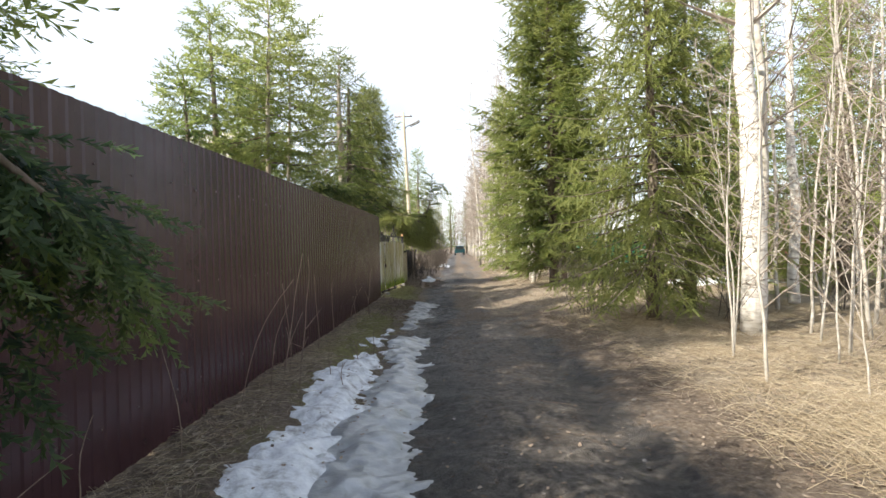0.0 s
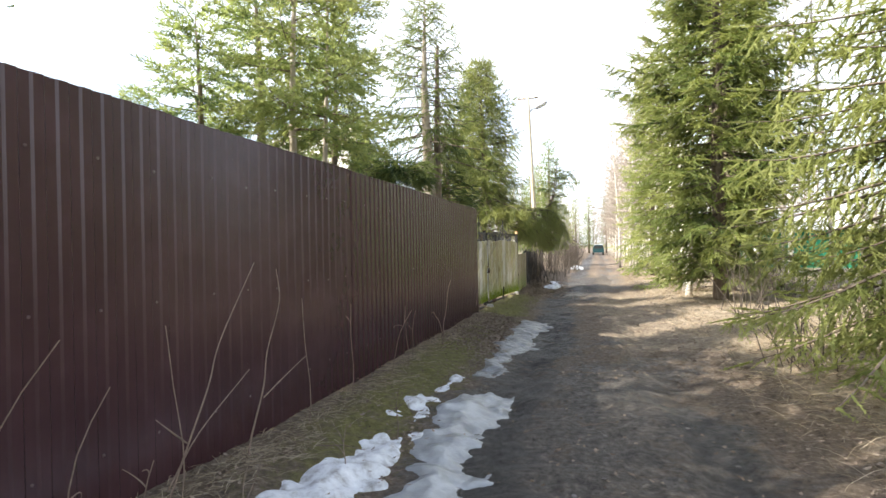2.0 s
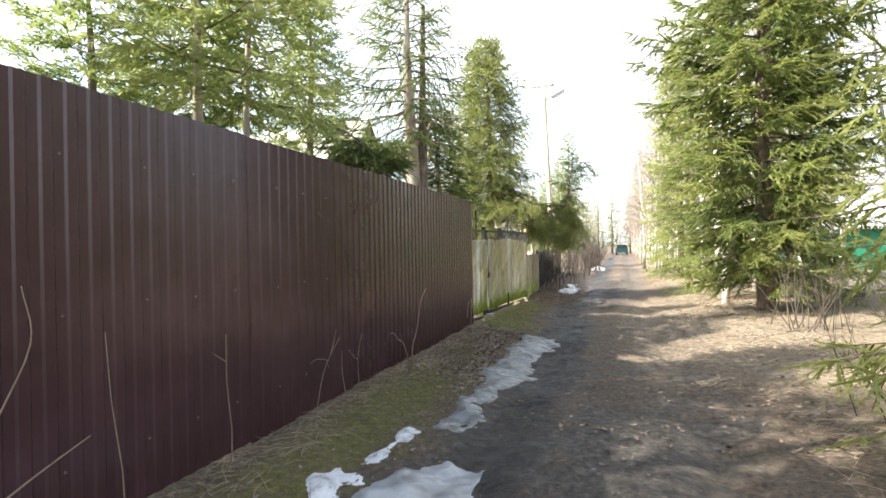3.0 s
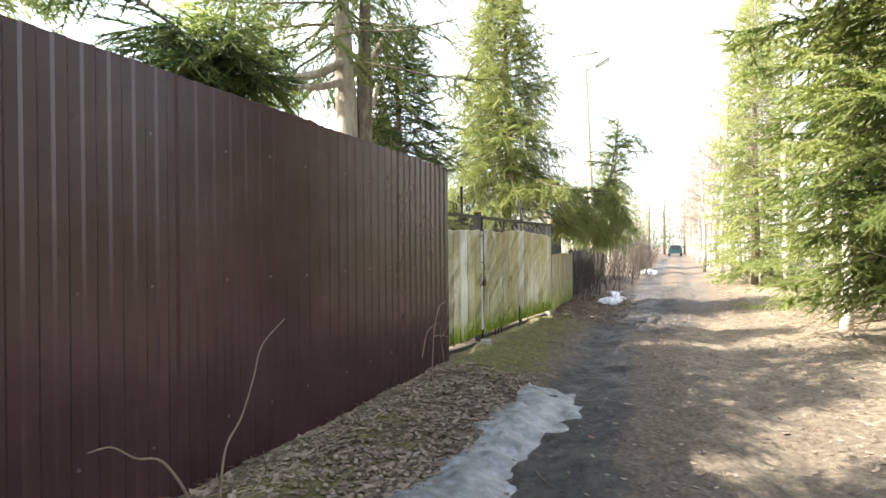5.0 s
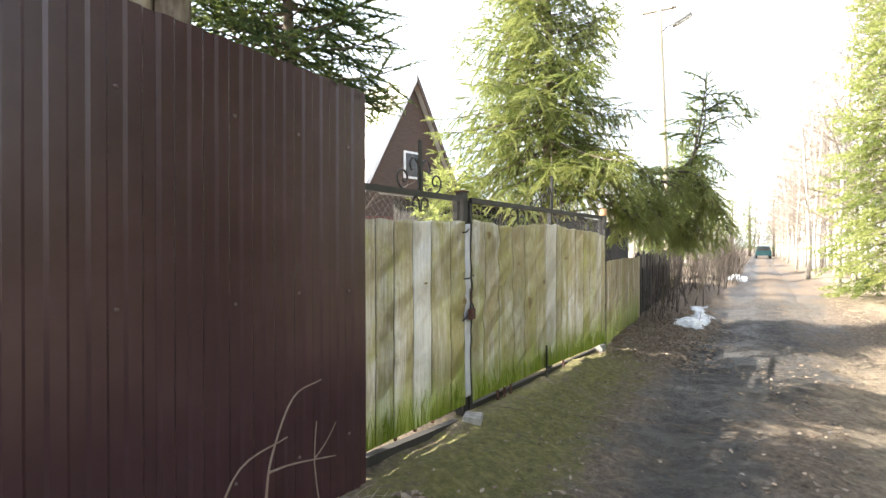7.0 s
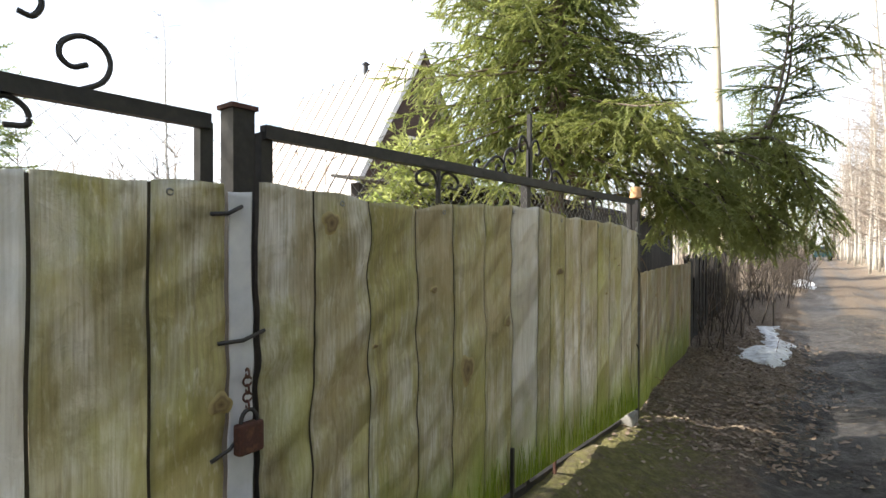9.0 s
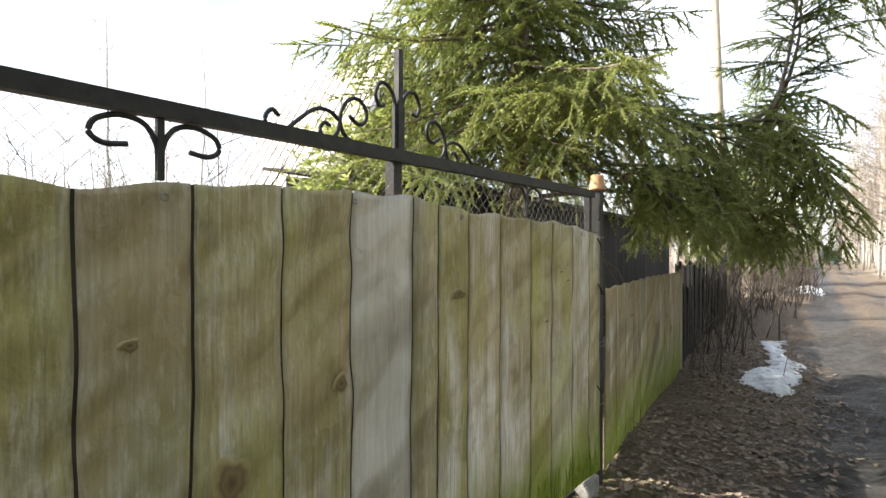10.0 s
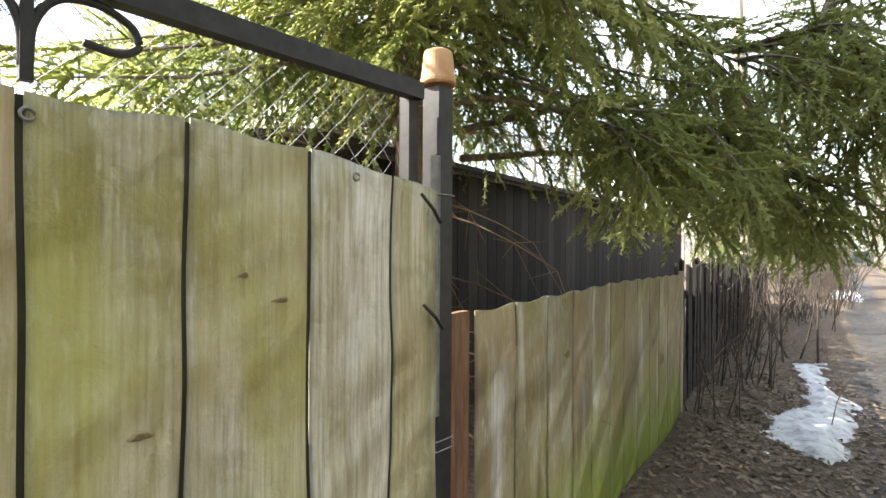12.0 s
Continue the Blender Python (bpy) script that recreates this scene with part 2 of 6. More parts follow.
def plank_material(name="printed_boards", cols=((0.35, 0.33, 0.145), (0.45, 0.415, 0.23), (0.41, 0.365, 0.27), (0.52, 0.50, 0.40), (0.37, 0.34, 0.135)), age=1.0):
    """Vinyl print of weathered boards: grain along z, one hue a board, algae rising from the ground."""
    m = bpy.data.materials.new(name)
    m.use_nodes = True
    n, l = m.node_tree.nodes, m.node_tree.links
    b = n["Principled BSDF"]
    co = n.new("ShaderNodeTexCoord")
    oi = n.new("ShaderNodeObjectInfo")
    off = n.new("ShaderNodeVectorMath")
    off.operation = "MULTIPLY_ADD"
    off.inputs[1].default_value = (7, 13, 5)
    l.new(oi.outputs["Random"], off.inputs[0])
    l.new(co.outputs["Object"], off.inputs[2])

    def noise_at(scale, stretch, detail=6):
        mp = n.new("ShaderNodeMapping")
        mp.inputs["Scale"].default_value = stretch
        l.new(off.outputs[0], mp.inputs["Vector"])
        z = n.new("ShaderNodeTexNoise")
        z.inputs["Scale"].default_value, z.inputs["Detail"].default_value, z.inputs["Roughness"].default_value = scale, detail, 0.6
        z.inputs["Distortion"].default_value = 0.2
        l.new(mp.outputs[0], z.inputs["Vector"])
        return z.outputs["Fac"]

    def mixc(fac, a, c):
        x = n.new("ShaderNodeMixRGB")
        l.new(fac, x.inputs[0])
        for k, v in ((1, a), (2, c)):
            if isinstance(v, tuple):
                x.inputs[k].default_value = (*v, 1)
            else:
                l.new(v, x.inputs[k])
        return x.outputs[0]

    def stretch_range(v, lo, hi, most=1.0):
        r = n.new("ShaderNodeMapRange")
        r.inputs[1].default_value, r.inputs[2].default_value, r.inputs[4].default_value = lo, hi, most * age
        l.new(v, r.inputs[0])
        return r.outputs[0]

    hue = n.new("ShaderNodeValToRGB")
    for i, c in enumerate(cols):
        e = hue.color_ramp.elements[i] if i < 2 else hue.color_ramp.elements.new(i / 4)
        e.position, e.color = i / 4, (*c, 1)
    l.new(oi.outputs["Random"], hue.inputs[0])
    c = mixc(stretch_range(noise_at(34, (1, 1, 0.05)), 0.42, 0.8, 0.85), hue.outputs[0], (0.24, 0.19, 0.09))
    c = mixc(stretch_range(noise_at(6.0, (1, 1, 0.16)), 0.50, 0.66, 0.8), c, (0.74, 0.73, 0.70))
    c = mixc(stretch_range(noise_at(5.5, (1, 1, 0.6)), 0.54, 0.78), c, (0.27, 0.25, 0.05))
    c = mixc(stretch_range(noise_at(120, (1, 1, 0.03)), 0.42, 0.75, 0.75), c, (0.16, 0.13, 0.065))
    c = mixc(stretch_range(noise_at(9, (1, 0.8, 0.9), 8), 0.56, 0.86), c, (0.12, 0.105, 0.04))
    c = mixc(stretch_range(noise_at(2.2, (1, 1, 0.8), 4), 0.5, 0.8), c, (0.20, 0.185, 0.05))
    c = mixc(stretch_range(noise_at(60, (1, 1, 0.25), 4), 0.55, 0.75, 0.5), c, (0.62, 0.60, 0.50))
    c = mixc(stretch_range(noise_at(1.5, (1, 1, 0.7), 5), 0.50, 0.70, 0.55), c, (0.37, 0.285, 0.14))
    c = mixc(stretch_range(noise_at(2.6, (1, 1, 0.6), 6), 0.52, 0.70, 0.6), c, (0.36, 0.36, 0.09))
    # soft creases running aslant over all the boards
    cm = n.new("ShaderNodeMapping")
    cm.vector_type = "TEXTURE"
    cm.inputs["Rotation"].default_value = (0.65, 0, 0)
    cm.inputs["Scale"].default_value = (1, 1.3, 0.5)
    l.new(co.outputs["Object"], cm.inputs["Vector"])
    cz = n.new("ShaderNodeTexNoise")
    cz.inputs["Scale"].default_value, cz.inputs["Detail"].default_value, cz.inputs["Roughness"].default_value = 2.2, 1.5, 0.4
    l.new(cm.outputs[0], cz.inputs["Vector"])
    sp = n.new("ShaderNodeSeparateXYZ")
    l.new(co.outputs["Object"], sp.inputs[0])
    wob = n.new("ShaderNodeMath")
    wob.operation = "MULTIPLY_ADD"
    wob.inputs[1].default_value = -0.55
    l.new(noise_at(7, (1, 1, 0.3)), wob.inputs[0])
    l.new(sp.outputs["Z"], wob.inputs[2])
    alg = n.new("ShaderNodeMapRange")
    alg.inputs[1].default_value, alg.inputs[2].default_value = 0.32, -0.05
    alg.inputs[3].default_value, alg.inputs[4].default_value = 0.0, 0.85
    l.new(wob.outputs[0], alg.inputs[0])
    c = mixc(alg.outputs[0], c, (0.20, 0.26, 0.03))
    l.new(c, b.inputs["Base Color"])
    b.inputs["Roughness"].default_value = 0.5
    tr = n.new("ShaderNodeBsdfTranslucent")
    l.new(c, tr.inputs["Color"])
    ms = n.new("ShaderNodeMixShader")
    ms.inputs[0].default_value = 0.05
    l.new(b.outputs[0], ms.inputs[1])
    l.new(tr.outputs[0], ms.inputs[2])
    l.new(ms.outputs[0], n["Material Output"].inputs["Surface"])
    bp = n.new("ShaderNodeBump")
    bp.inputs["Strength"].default_value, bp.inputs["Distance"].default_value = 0.7, 0.022
    cb = n.new("ShaderNodeBump")
    cb.inputs["Strength"].default_value, cb.inputs["Distance"].default_value = 1.0, 0.17
    l.new(cz.outputs["Fac"], cb.inputs["Height"])
    l.new(cb.outputs[0], bp.inputs["Normal"])
    l.new(noise_at(13, (1, 1, 0.8), 7), bp.inputs["Height"])
    l.new(bp.outputs[0], b.inputs["Normal"])
    return m


M["ground"] = ground_material()
M["plank"] = plank_material()
# browner print, also darkened for the shade on the low panel
M["plank_brown_shaded"] = plank_material("printed_brown_boards", ((0.25, 0.21, 0.11), (0.32, 0.26, 0.16), (0.27, 0.21, 0.15), (0.36, 0.32, 0.23), (0.26, 0.23, 0.10)))
M["plank_pale"] = plank_material("printed_bleached_board", ((0.60, 0.60, 0.57), (0.66, 0.66, 0.64), (0.56, 0.55, 0.50), (0.68, 0.68, 0.69), (0.62, 0.61, 0.58)), age=0.4)


# ---- mesh helpers ----
def mesh(name, verts, faces, mat, smooth=False, **attrs):
    """A mesh from numpy arrays; faces is a list of (n, k) index arrays; attrs are point values."""
    me = bpy.data.meshes.new(name)
    v = np.asarray(verts, dtype=np.float32).reshape(-1, 3)
    faces = [np.asarray(f, dtype=np.int32) for f in (faces if isinstance(faces, list) else [faces])]
    me.vertices.add(len(v))
    me.vertices.foreach_set("co", v.ravel())
    loops = np.concatenate([f.ravel() for f in faces])
    sizes = np.concatenate([np.full(len(f), f.shape[1], dtype=np.int32) for f in faces])
    me.loops.add(len(loops))
    me.loops.foreach_set("vertex_index", loops)
    me.polygons.add(len(sizes))
    me.polygons.foreach_set("loop_start", np.concatenate([[0], np.cumsum(sizes)[:-1]]).astype(np.int32))
    me.polygons.foreach_set("use_smooth", np.full(len(sizes), bool(smooth)))
    me.update(calc_edges=True)
    for key, val in attrs.items():
        a = me.attributes.new(key, "FLOAT", "POINT")
        a.data.foreach_set("value", np.asarray(val, dtype=np.float32))
    me.materials.append(mat)
    return me


def root(name, at, label, category, group="", kind=""):
    ob = new(name)
    ob.location = at
    ob.empty_display_size = 0.1
    return tagged(ob, label, category, group, kind)


def part(name, me, parent, label="", kind=""):
    """A mesh given in world metres as a part of a thing (or of a part)."""
    ob = new(name, me)
    ob.parent = parent
    if parent.type == "EMPTY":
        ob.matrix_parent_inverse = Matrix.Translation(-Vector(parent.location))
    return tagged(ob, label, kind=kind)


def thing(name, me, label, category, group="", kind="", at=(0, 0, 0)):
    ob = new(name, me)
    ob.location = at
    return tagged(ob, label, category, group, kind)


def box(x0, x1, y0, y1, z0, z1, m=None):
    v = np.array([(x, y, z) for z in (z0, z1) for y in (y0, y1) for x in (x0, x1)], dtype=float)
    f = np.array([(0, 2, 3, 1), (4, 5, 7, 6), (0, 1, 5, 4), (2, 6, 7, 3), (0, 4, 6, 2), (1, 3, 7, 5)])
    if m is not None:
        v = np.array([m @ Vector(p) for p in v])
    return v, f


def join(items):
    vs, fs, k = [], [], 0
    for v, f in items:
        f = f if isinstance(f, list) else [f]
        vs.append(np.asarray(v, dtype=float))
        fs += [np.asarray(a) + k for a in f]
        k += len(v)
    return np.concatenate(vs), fs


def bevel_box(x0, x1, y0, y1, z0, z1, r, m=None):
    bm = bmesh.new()
    bmesh.ops.create_cube(bm, size=1)
    for v in bm.verts:
        v.co = Vector(((x0 + x1) / 2 + v.co.x * (x1 - x0), (y0 + y1) / 2 + v.co.y * (y1 - y0), (z0 + z1) / 2 + v.co.z * (z1 - z0)))
    bmesh.ops.bevel(bm, geom=bm.edges[:], offset=r, segments=2, affect="EDGES", profile=0.6)
    bmesh.ops.triangulate(bm, faces=bm.faces[:])
    bm.verts.index_update()
    v = np.array([(m @ p.co if m is not None else p.co)[:] for p in bm.verts])
    f = np.array([[q.index for q in p.verts] for p in bm.faces])
    bm.free()
    return v, f


def unit(a):
    return a / np.maximum(np.linalg.norm(a, axis=-1, keepdims=True), 1e-9)


def tubes(P, R, sides=5, caps=False):
    """Tubes along polylines P (B, n, 3) with radii R (B, n)."""
    P, R = np.asarray(P, dtype=float), np.asarray(R, dtype=float)
    if P.ndim == 2:
        P, R = P[None], R[None]
    B, n, _ = P.shape
    T = unit(np.gradient(P, axis=1))
    ref = np.where(np.abs(unit(P[:, -1] - P[:, 0])[:, 2:3]) > 0.8, np.array([[1.0, 0, 0]]), np.array([[0, 0, 1.0]]))[:, None]
    X = unit(np.cross(T, np.broadcast_to(ref, T.shape)))
    Y = np.cross(T, X)
    a = np.arange(sides) * 2 * np.pi / sides
    ring = P[:, :, None] + R[:, :, None, None] * (np.cos(a)[:, None] * X[:, :, None] + np.sin(a)[:, None] * Y[:, :, None])
    v = ring.reshape(-1, 3)
    idx = np.arange(B * n * sides).reshape(B, n, sides)
    nx = np.roll(idx, -1, axis=2)
    f = np.stack([idx[:, :-1], nx[:, :-1], nx[:, 1:], idx[:, 1:]], axis=-1).reshape(-1, 4)
    fs = [f]
    if caps:
        fs += [idx[:, 0, ::-1], idx[:, -1]]
    return v, fs


def lattice(x, y, scale, seed=0):
    """Smooth value noise, 0 to 1."""
    u, w = np.asarray(x, dtype=float) * scale, np.asarray(y, dtype=float) * scale
    i, j = np.floor(u), np.floor(w)
    fu, fw = u - i, w - j
    fu, fw = fu * fu * (3 - 2 * fu), fw * fw * (3 - 2 * fw)

    def h(a, b):
        s = np.sin(a * 127.1 + b * 311.7 + seed * 74.7) * 43758.5453
        return s - np.floor(s)
    return (h(i, j) * (1 - fu) + h(i + 1, j) * fu) * (1 - fw) + (h(i, j + 1) * (1 - fu) + h(i + 1, j + 1) * fu) * fw


def step(a, b, x):
    t = np.clip((np.asarray(x, dtype=float) - a) / (b - a), 0, 1)
    return t * t * (3 - 2 * t)


# ---- the ground ----
def road_mid(y):
    return 0.42 + 0.028 * np.maximum(np.asarray(y, dtype=float) - 16, 0)


def height(x, y):
    x, y = np.asarray(x, dtype=float), np.asarray(y, dtype=float)
    u = x - road_mid(y)
    near = 1 - step(40, 120, np.hypot(x, y - 12))
    z = -0.08 * step(16, 22, y)
    z = z + 0.10 * step(-1.35, -1.95, u) + 0.10 * step(1.3, 2.4, u) + 0.16 * step(2.4, 9, u)
    for c in (-0.72, 0.86):
        z = z - 0.05 * np.exp(-((u - c) / 0.26) ** 2)
    z = z + near * (0.06 * (lattice(x, y, 0.9, 1) - 0.5) + 0.045 * (lattice(x, y, 2.7, 2) - 0.5) + 0.036 * (lattice(x, y, 6.5, 3) - 0.5) + 0.022 * (lattice(x, y, 13, 4) - 0.5))
    z = z - 0.05 * np.exp(-((x - 1.6) / 0.7) ** 2 - ((y - 26) / 1.6) ** 2)
    return z


def build_ground():
    def axis(lo, hi, d, far):
        a = list(np.arange(lo, hi, d))
        s = d
        while a[-1] < far:
            s *= 1.22
            a.append(a[-1] + s)
        s, b = d, [lo]
        while b[-1] > -far:
            s *= 1.22
            b.append(b[-1] - s)
        return np.array(b[:0:-1] + a)
    xs, ys = axis(-2.4, 4.6, 0.05, 1500), axis(1.0, 27.0, 0.06, 1500)
    X, Y = np.meshgrid(xs, ys)
    Z = height(X, Y)
    nx, ny = len(xs), len(ys)
    i = np.arange(nx * ny).reshape(ny, nx)
    f = np.stack([i[:-1, :-1], i[:-1, 1:], i[1:, 1:], i[1:, :-1]], -1).reshape(-1, 4)
    U = X - road_mid(Y)
    edge = 0.55 * (lattice(X, Y, 0.8, 9) - 0.5) + 0.35 * (lattice(X, Y, 2.6, 10) - 0.5)
    road = step(-1.5, -0.85, U + edge) * (1 - step(0.75, 1.75, U + edge))
    middle = np.exp(-((U - 0.1) / 0.3) ** 2) * step(9, 14, Y)
    spots = step(0.5, 0.75, lattice(X, Y, 1.3, 6)) * 0.35 + step(0.5, 0.8, lattice(X, Y, 4.0, 7)) * 0.25
    road = road * (1 - 0.62 * middle) * (0.76 - spots * (0.55 + 0.45 * step(6, 12, Y)))
    wet_shade = (0.74 * np.exp(-((U + 0.62 + 0.5 * edge) / 0.42) ** 4) + 0.66 * np.exp(-((U - 0.86 + 0.5 * edge) / 0.27) ** 4) * (1 - step(8, 10.5, Y))) * (0.7 + 0.6 * lattice(X, Y, 0.8, 12)) * (np.abs(Y) < 120)
    # broad dark strip: the big spruce's shade painted on the track
    wet_shade = np.maximum(wet_shade, 0.72 * np.exp(-((U + 0.25 + 0.6 * edge) / 0.85) ** 4) * step(15, 18, Y) * (1 - step(27, 31, Y)))
    moss = np.exp(-((X + 1.25) / 0.55) ** 2) * (0.35 + 0.35 * step(5.5, 7, Y) * (1 - step(10, 11.5, Y)) + 0.35 * step(13.2, 14.2, Y)) * (1 - step(18, 20, Y)) + 0.15 * (lattice(X, Y, 0.7, 5) > 0.75)
    dry = step(1.3, 2.4, U) * 0.75 + 0.3 * middle
    dry = np.where(np.abs(X) > 12, 0.6, dry)
    # pale sand on the right, its tone also carrying sunlight on the track
    sandy_sun = step(0.15, 0.6, U + edge) * step(9.0, 11.5, Y) * (1 - step(19, 23, Y))
    road, dry = road * (1 - 0.6 * sandy_sun), dry + 0.5 * sandy_sun * (1 - dry)
    me = mesh("ground", np.stack([X, Y, Z], -1), f, M["ground"], smooth=True, road=road.ravel(), wet_shade=np.clip(wet_shade, 0, 1).ravel(), moss=np.clip(moss, 0, 1).ravel(), dry=dry.ravel())
    thing("ground", me, "muddy earth track between leaf-littered verges", "ground", kind="structure")


build_ground()


def patch(name, outline, thick, mat, label, category, seed, rough=0.02):
    """A melting sheet with a ragged edge; outline(X, Y) is positive inside."""
    x0, x1, y0, y1, fn = outline
    d = 0.026
    xs, ys = np.arange(x0, x1, d), np.arange(y0, y1, d)
    X, Y = np.meshgrid(xs, ys)
    s = fn(X, Y) + 0.22 * (lattice(X, Y, 2.2, seed) - 0.5) + 0.16 * (lattice(X, Y, 6.5, seed + 1) - 0.5) + 0.08 * (lattice(X, Y, 14, seed + 2) - 0.5)
    Z = height(X, Y) + thick * step(-0.02, 0.26, s) + rough * (lattice(X, Y, 5, seed + 3) - 0.5) + 0.4 * rough * (lattice(X, Y, 12, seed + 4) - 0.5) - 0.05 * (1 - step(-0.06, 0.015, s))
    keep = s > -0.08
    i = np.arange(X.size).reshape(X.shape)
    f = np.stack([i[:-1, :-1], i[:-1, 1:], i[1:, 1:], i[1:, :-1]], -1).reshape(-1, 4)
    ok = keep.ravel()[f].all(axis=1)
    f = f[ok]
    used = np.unique(f)
    rem = np.full(X.size, -1)
    rem[used] = np.arange(len(used))
    v = np.stack([X, Y, Z], -1).reshape(-1, 3)[used]
    return thing(name, mesh(name, v, rem[f], mat, smooth=True), label, category)


def band(y0, y1, xl, xr):
    """Signed distance to a strip whose edges follow xl(y) and xr(y)."""
    return lambda X, Y: np.minimum(np.minimum(X - xl(Y), xr(Y) - X), np.minimum(Y - y0, y1 - Y) * 0.6)


patch("ice_sheet", (-1.6, 0.2, 0.5, 8.8, band(0.6, 8.3, lambda y: -0.80 + 0.07 * np.sin(y * 1.3) + 0.25 * step(7.4, 8.2, y), lambda y: -0.24 + 0.06 * np.sin(y * 0.9 + 4))), 0.035, M["ice"], "grey trodden ice sheet lying along the track", "ice", 11, 0.012)
patch("ice_sheet", (-1.3, 0.2, 8.4, 14.2, band(8.9, 13.6, lambda y: -0.78 + 0.04 * np.sin(2 * y), lambda y: np.minimum(-0.50 + 0.085 * (y - 9.2), -0.22))), 0.03, M["ice_dirty"], "narrow grey ice patch melting beside the track", "ice", 21, 0.012)
patch("snow_patch", (-1.4, -0.5, 7.2, 9.2, band(7.5, 8.9, lambda y: -1.12 + 0.1 * (y - 7.5), lambda y: -0.86 + 0.08 * (y - 7.5))), 0.04, M["snow"], "thin melting snow remnant on moss", "snow", 25, 0.02)
patch("snow_patch", (-1.9, -0.5, 2.2, 7.4, band(2.6, 6.9, lambda y: -1.33 + 0.05 * np.sin(y * 2) + 0.01 * y, lambda y: -0.72 - 0.07 * np.maximum(y - 5, 0))), 0.075, M["snow"], "melting white snow patch on the leafy verge", "snow", 31, 0.03)
patch("snow_patch", (-1.3, 0.3, 20.3, 26.2, band(21.7, 25.8, lambda y: -0.88 + 0.03 * (y - 22) + 0.1 * np.sin(2.2 * y), lambda y: -0.42 + 0.0 * (y - 21) + 0.12 * np.sin(1.7 * y))), 0.055, M["snow"], "dirty white snow heap beside dark pickets", "snow", 41, 0.04)
patch("snow_patch", (-0.9, 1.2, 36.5, 41.5, band(37, 41, lambda y: -0.22 + 0 * y, lambda y: 0.32 + 0 * y)), 0.10, M["snow"], "far snow heap at the edge of the track", "snow", 51, 0.08)
patch("snow_patch", (6.0, 9.2, 13.4, 15.6, band(13.8, 15.2, lambda y: 6.4 + 0 * y, lambda y: 8.8 + 0 * y)), 0.08, M["snow"], "snow remnant under the birches", "snow", 61, 0.04)


# ---- the brown sheet fence ----
FA = math.atan(0.028)
FU, FN = np.array([math.sin(FA), math.cos(FA), 0.0]), np.array([math.cos(FA), -math.sin(FA), 0.0])
FEND = np.array([-1.655, 13.80, 0.0])
F_TOP, F_BOTTOM, PITCH = 2.21, 0.10, 0.115


def fence_point(s, off, z):
    """s metres back from the fence's free end, off in front of it."""
    return FEND - FU * s + FN * off + np.array([0, 0, z])


SCREW = mesh("screw", *tubes(np.stack([FN * 0, FN * 0.003, FN * 0.006]), np.array([0.008, 0.008, 0.004]), 6, True), M["screw"])


def build_fence():
    fence = root("sheet_fence", FEND, "tall dark brown corrugated steel sheet fence", "fence")
    for k in range(20):
        s0, n = k * 1.15, 10
        prof = []
        for i in range(n):
            b = s0 + i * PITCH
            prof += [(b, 0.0), (b + 0.046, 0.0), (b + 0.058, 0.0085), (b + 0.103, 0.0085)]
        prof.append((s0 + 1.15 + 0.004, 0.0))
        dz, dy = random.uniform(-0.006, 0.006), random.uniform(-0.002, 0.002)
        zs = [F_BOTTOM + dz * 2, 0.8, 1.5, F_TOP + dz + 0.0035 * s0]
        V = []
        for back in (0, 1):
            for z in zs:
                for s, o in prof:
                    V.append(fence_point(s, o + dy - 0.0025 * back + 0.0015 * math.sin(z * 3 + s), z))
        m, r = len(prof), len(zs)
        idx = np.arange(2 * r * m).reshape(2, r, m)
        f = [np.stack([idx[0, :-1, 1:], idx[0, :-1, :-1], idx[0, 1:, :-1], idx[0, 1:, 1:]], -1).reshape(-1, 4),
             np.stack([idx[1, :-1, :-1], idx[1, :-1, 1:], idx[1, 1:, 1:], idx[1, 1:, :-1]], -1).reshape(-1, 4),
             np.stack([idx[0, -1, 1:], idx[0, -1, :-1], idx[1, -1, :-1], idx[1, -1, 1:]], -1),
             np.stack([idx[0, :-1, 0], idx[1, :-1, 0], idx[1, 1:, 0], idx[0, 1:, 0]], -1),
             np.stack([idx[0, 1:, -1], idx[1, 1:, -1], idx[1, :-1, -1], idx[0, :-1, -1]], -1)]
        sheet = part("sheet", mesh("sheet", V, f, M["sheet"]), fence)
        if k < 13:
            for z in (0.42, 1.16, 1.90):
                for i in (1, 4, 7):
                    c = fence_point(s0 + i * PITCH + 0.023, 0.001 + dy, z + random.uniform(-0.02, 0.02))
                    ob = new("screw", SCREW)
                    ob.parent = sheet
                    ob.location = c
    for z in (0.42, 1.16, 1.90):
        a, b = fence_point(0.05, -0.025, z), fence_point(23, -0.025, z)
        d = FN * 0.02
        V = [p + q for p in (a, b) for q in (d + [0, 0, 0.02], -d + [0, 0, 0.02], -d - [0, 0, 0.02], d - [0, 0, 0.02])]
        f = [np.array([(0, 1, 5, 4), (1, 2, 6, 5), (2, 3, 7, 6), (3, 0, 4, 7)]), np.array([(3, 2, 1, 0), (4, 5, 6, 7)])]
        part("rail", mesh("rail", V, f, M["rust"]), fence)
    for k in range(9):
        c = fence_point(0.12 + 2.5 * k, -0.085, 0)
        v, f = box(c[0] - 0.03, c[0] + 0.03, c[1] - 0.03, c[1] + 0.03, -0.1, 2.15)
        part("post", mesh("post", v, f, M["rust"]), fence)


build_fence()


# ---- the gate with its printed covering ----
def gp(y, z, off=0.0):
    """A point of the gate's plane; off is towards the track. The leaves sag away from the hinge post."""
    y = y + 0.095 * np.clip((18.3 - y) / 3.255, 0, 1)
    return np.array([-1.414 + 0.088 * (y - 18.468) + off * 0.9961, y - off * 0.0877, z])


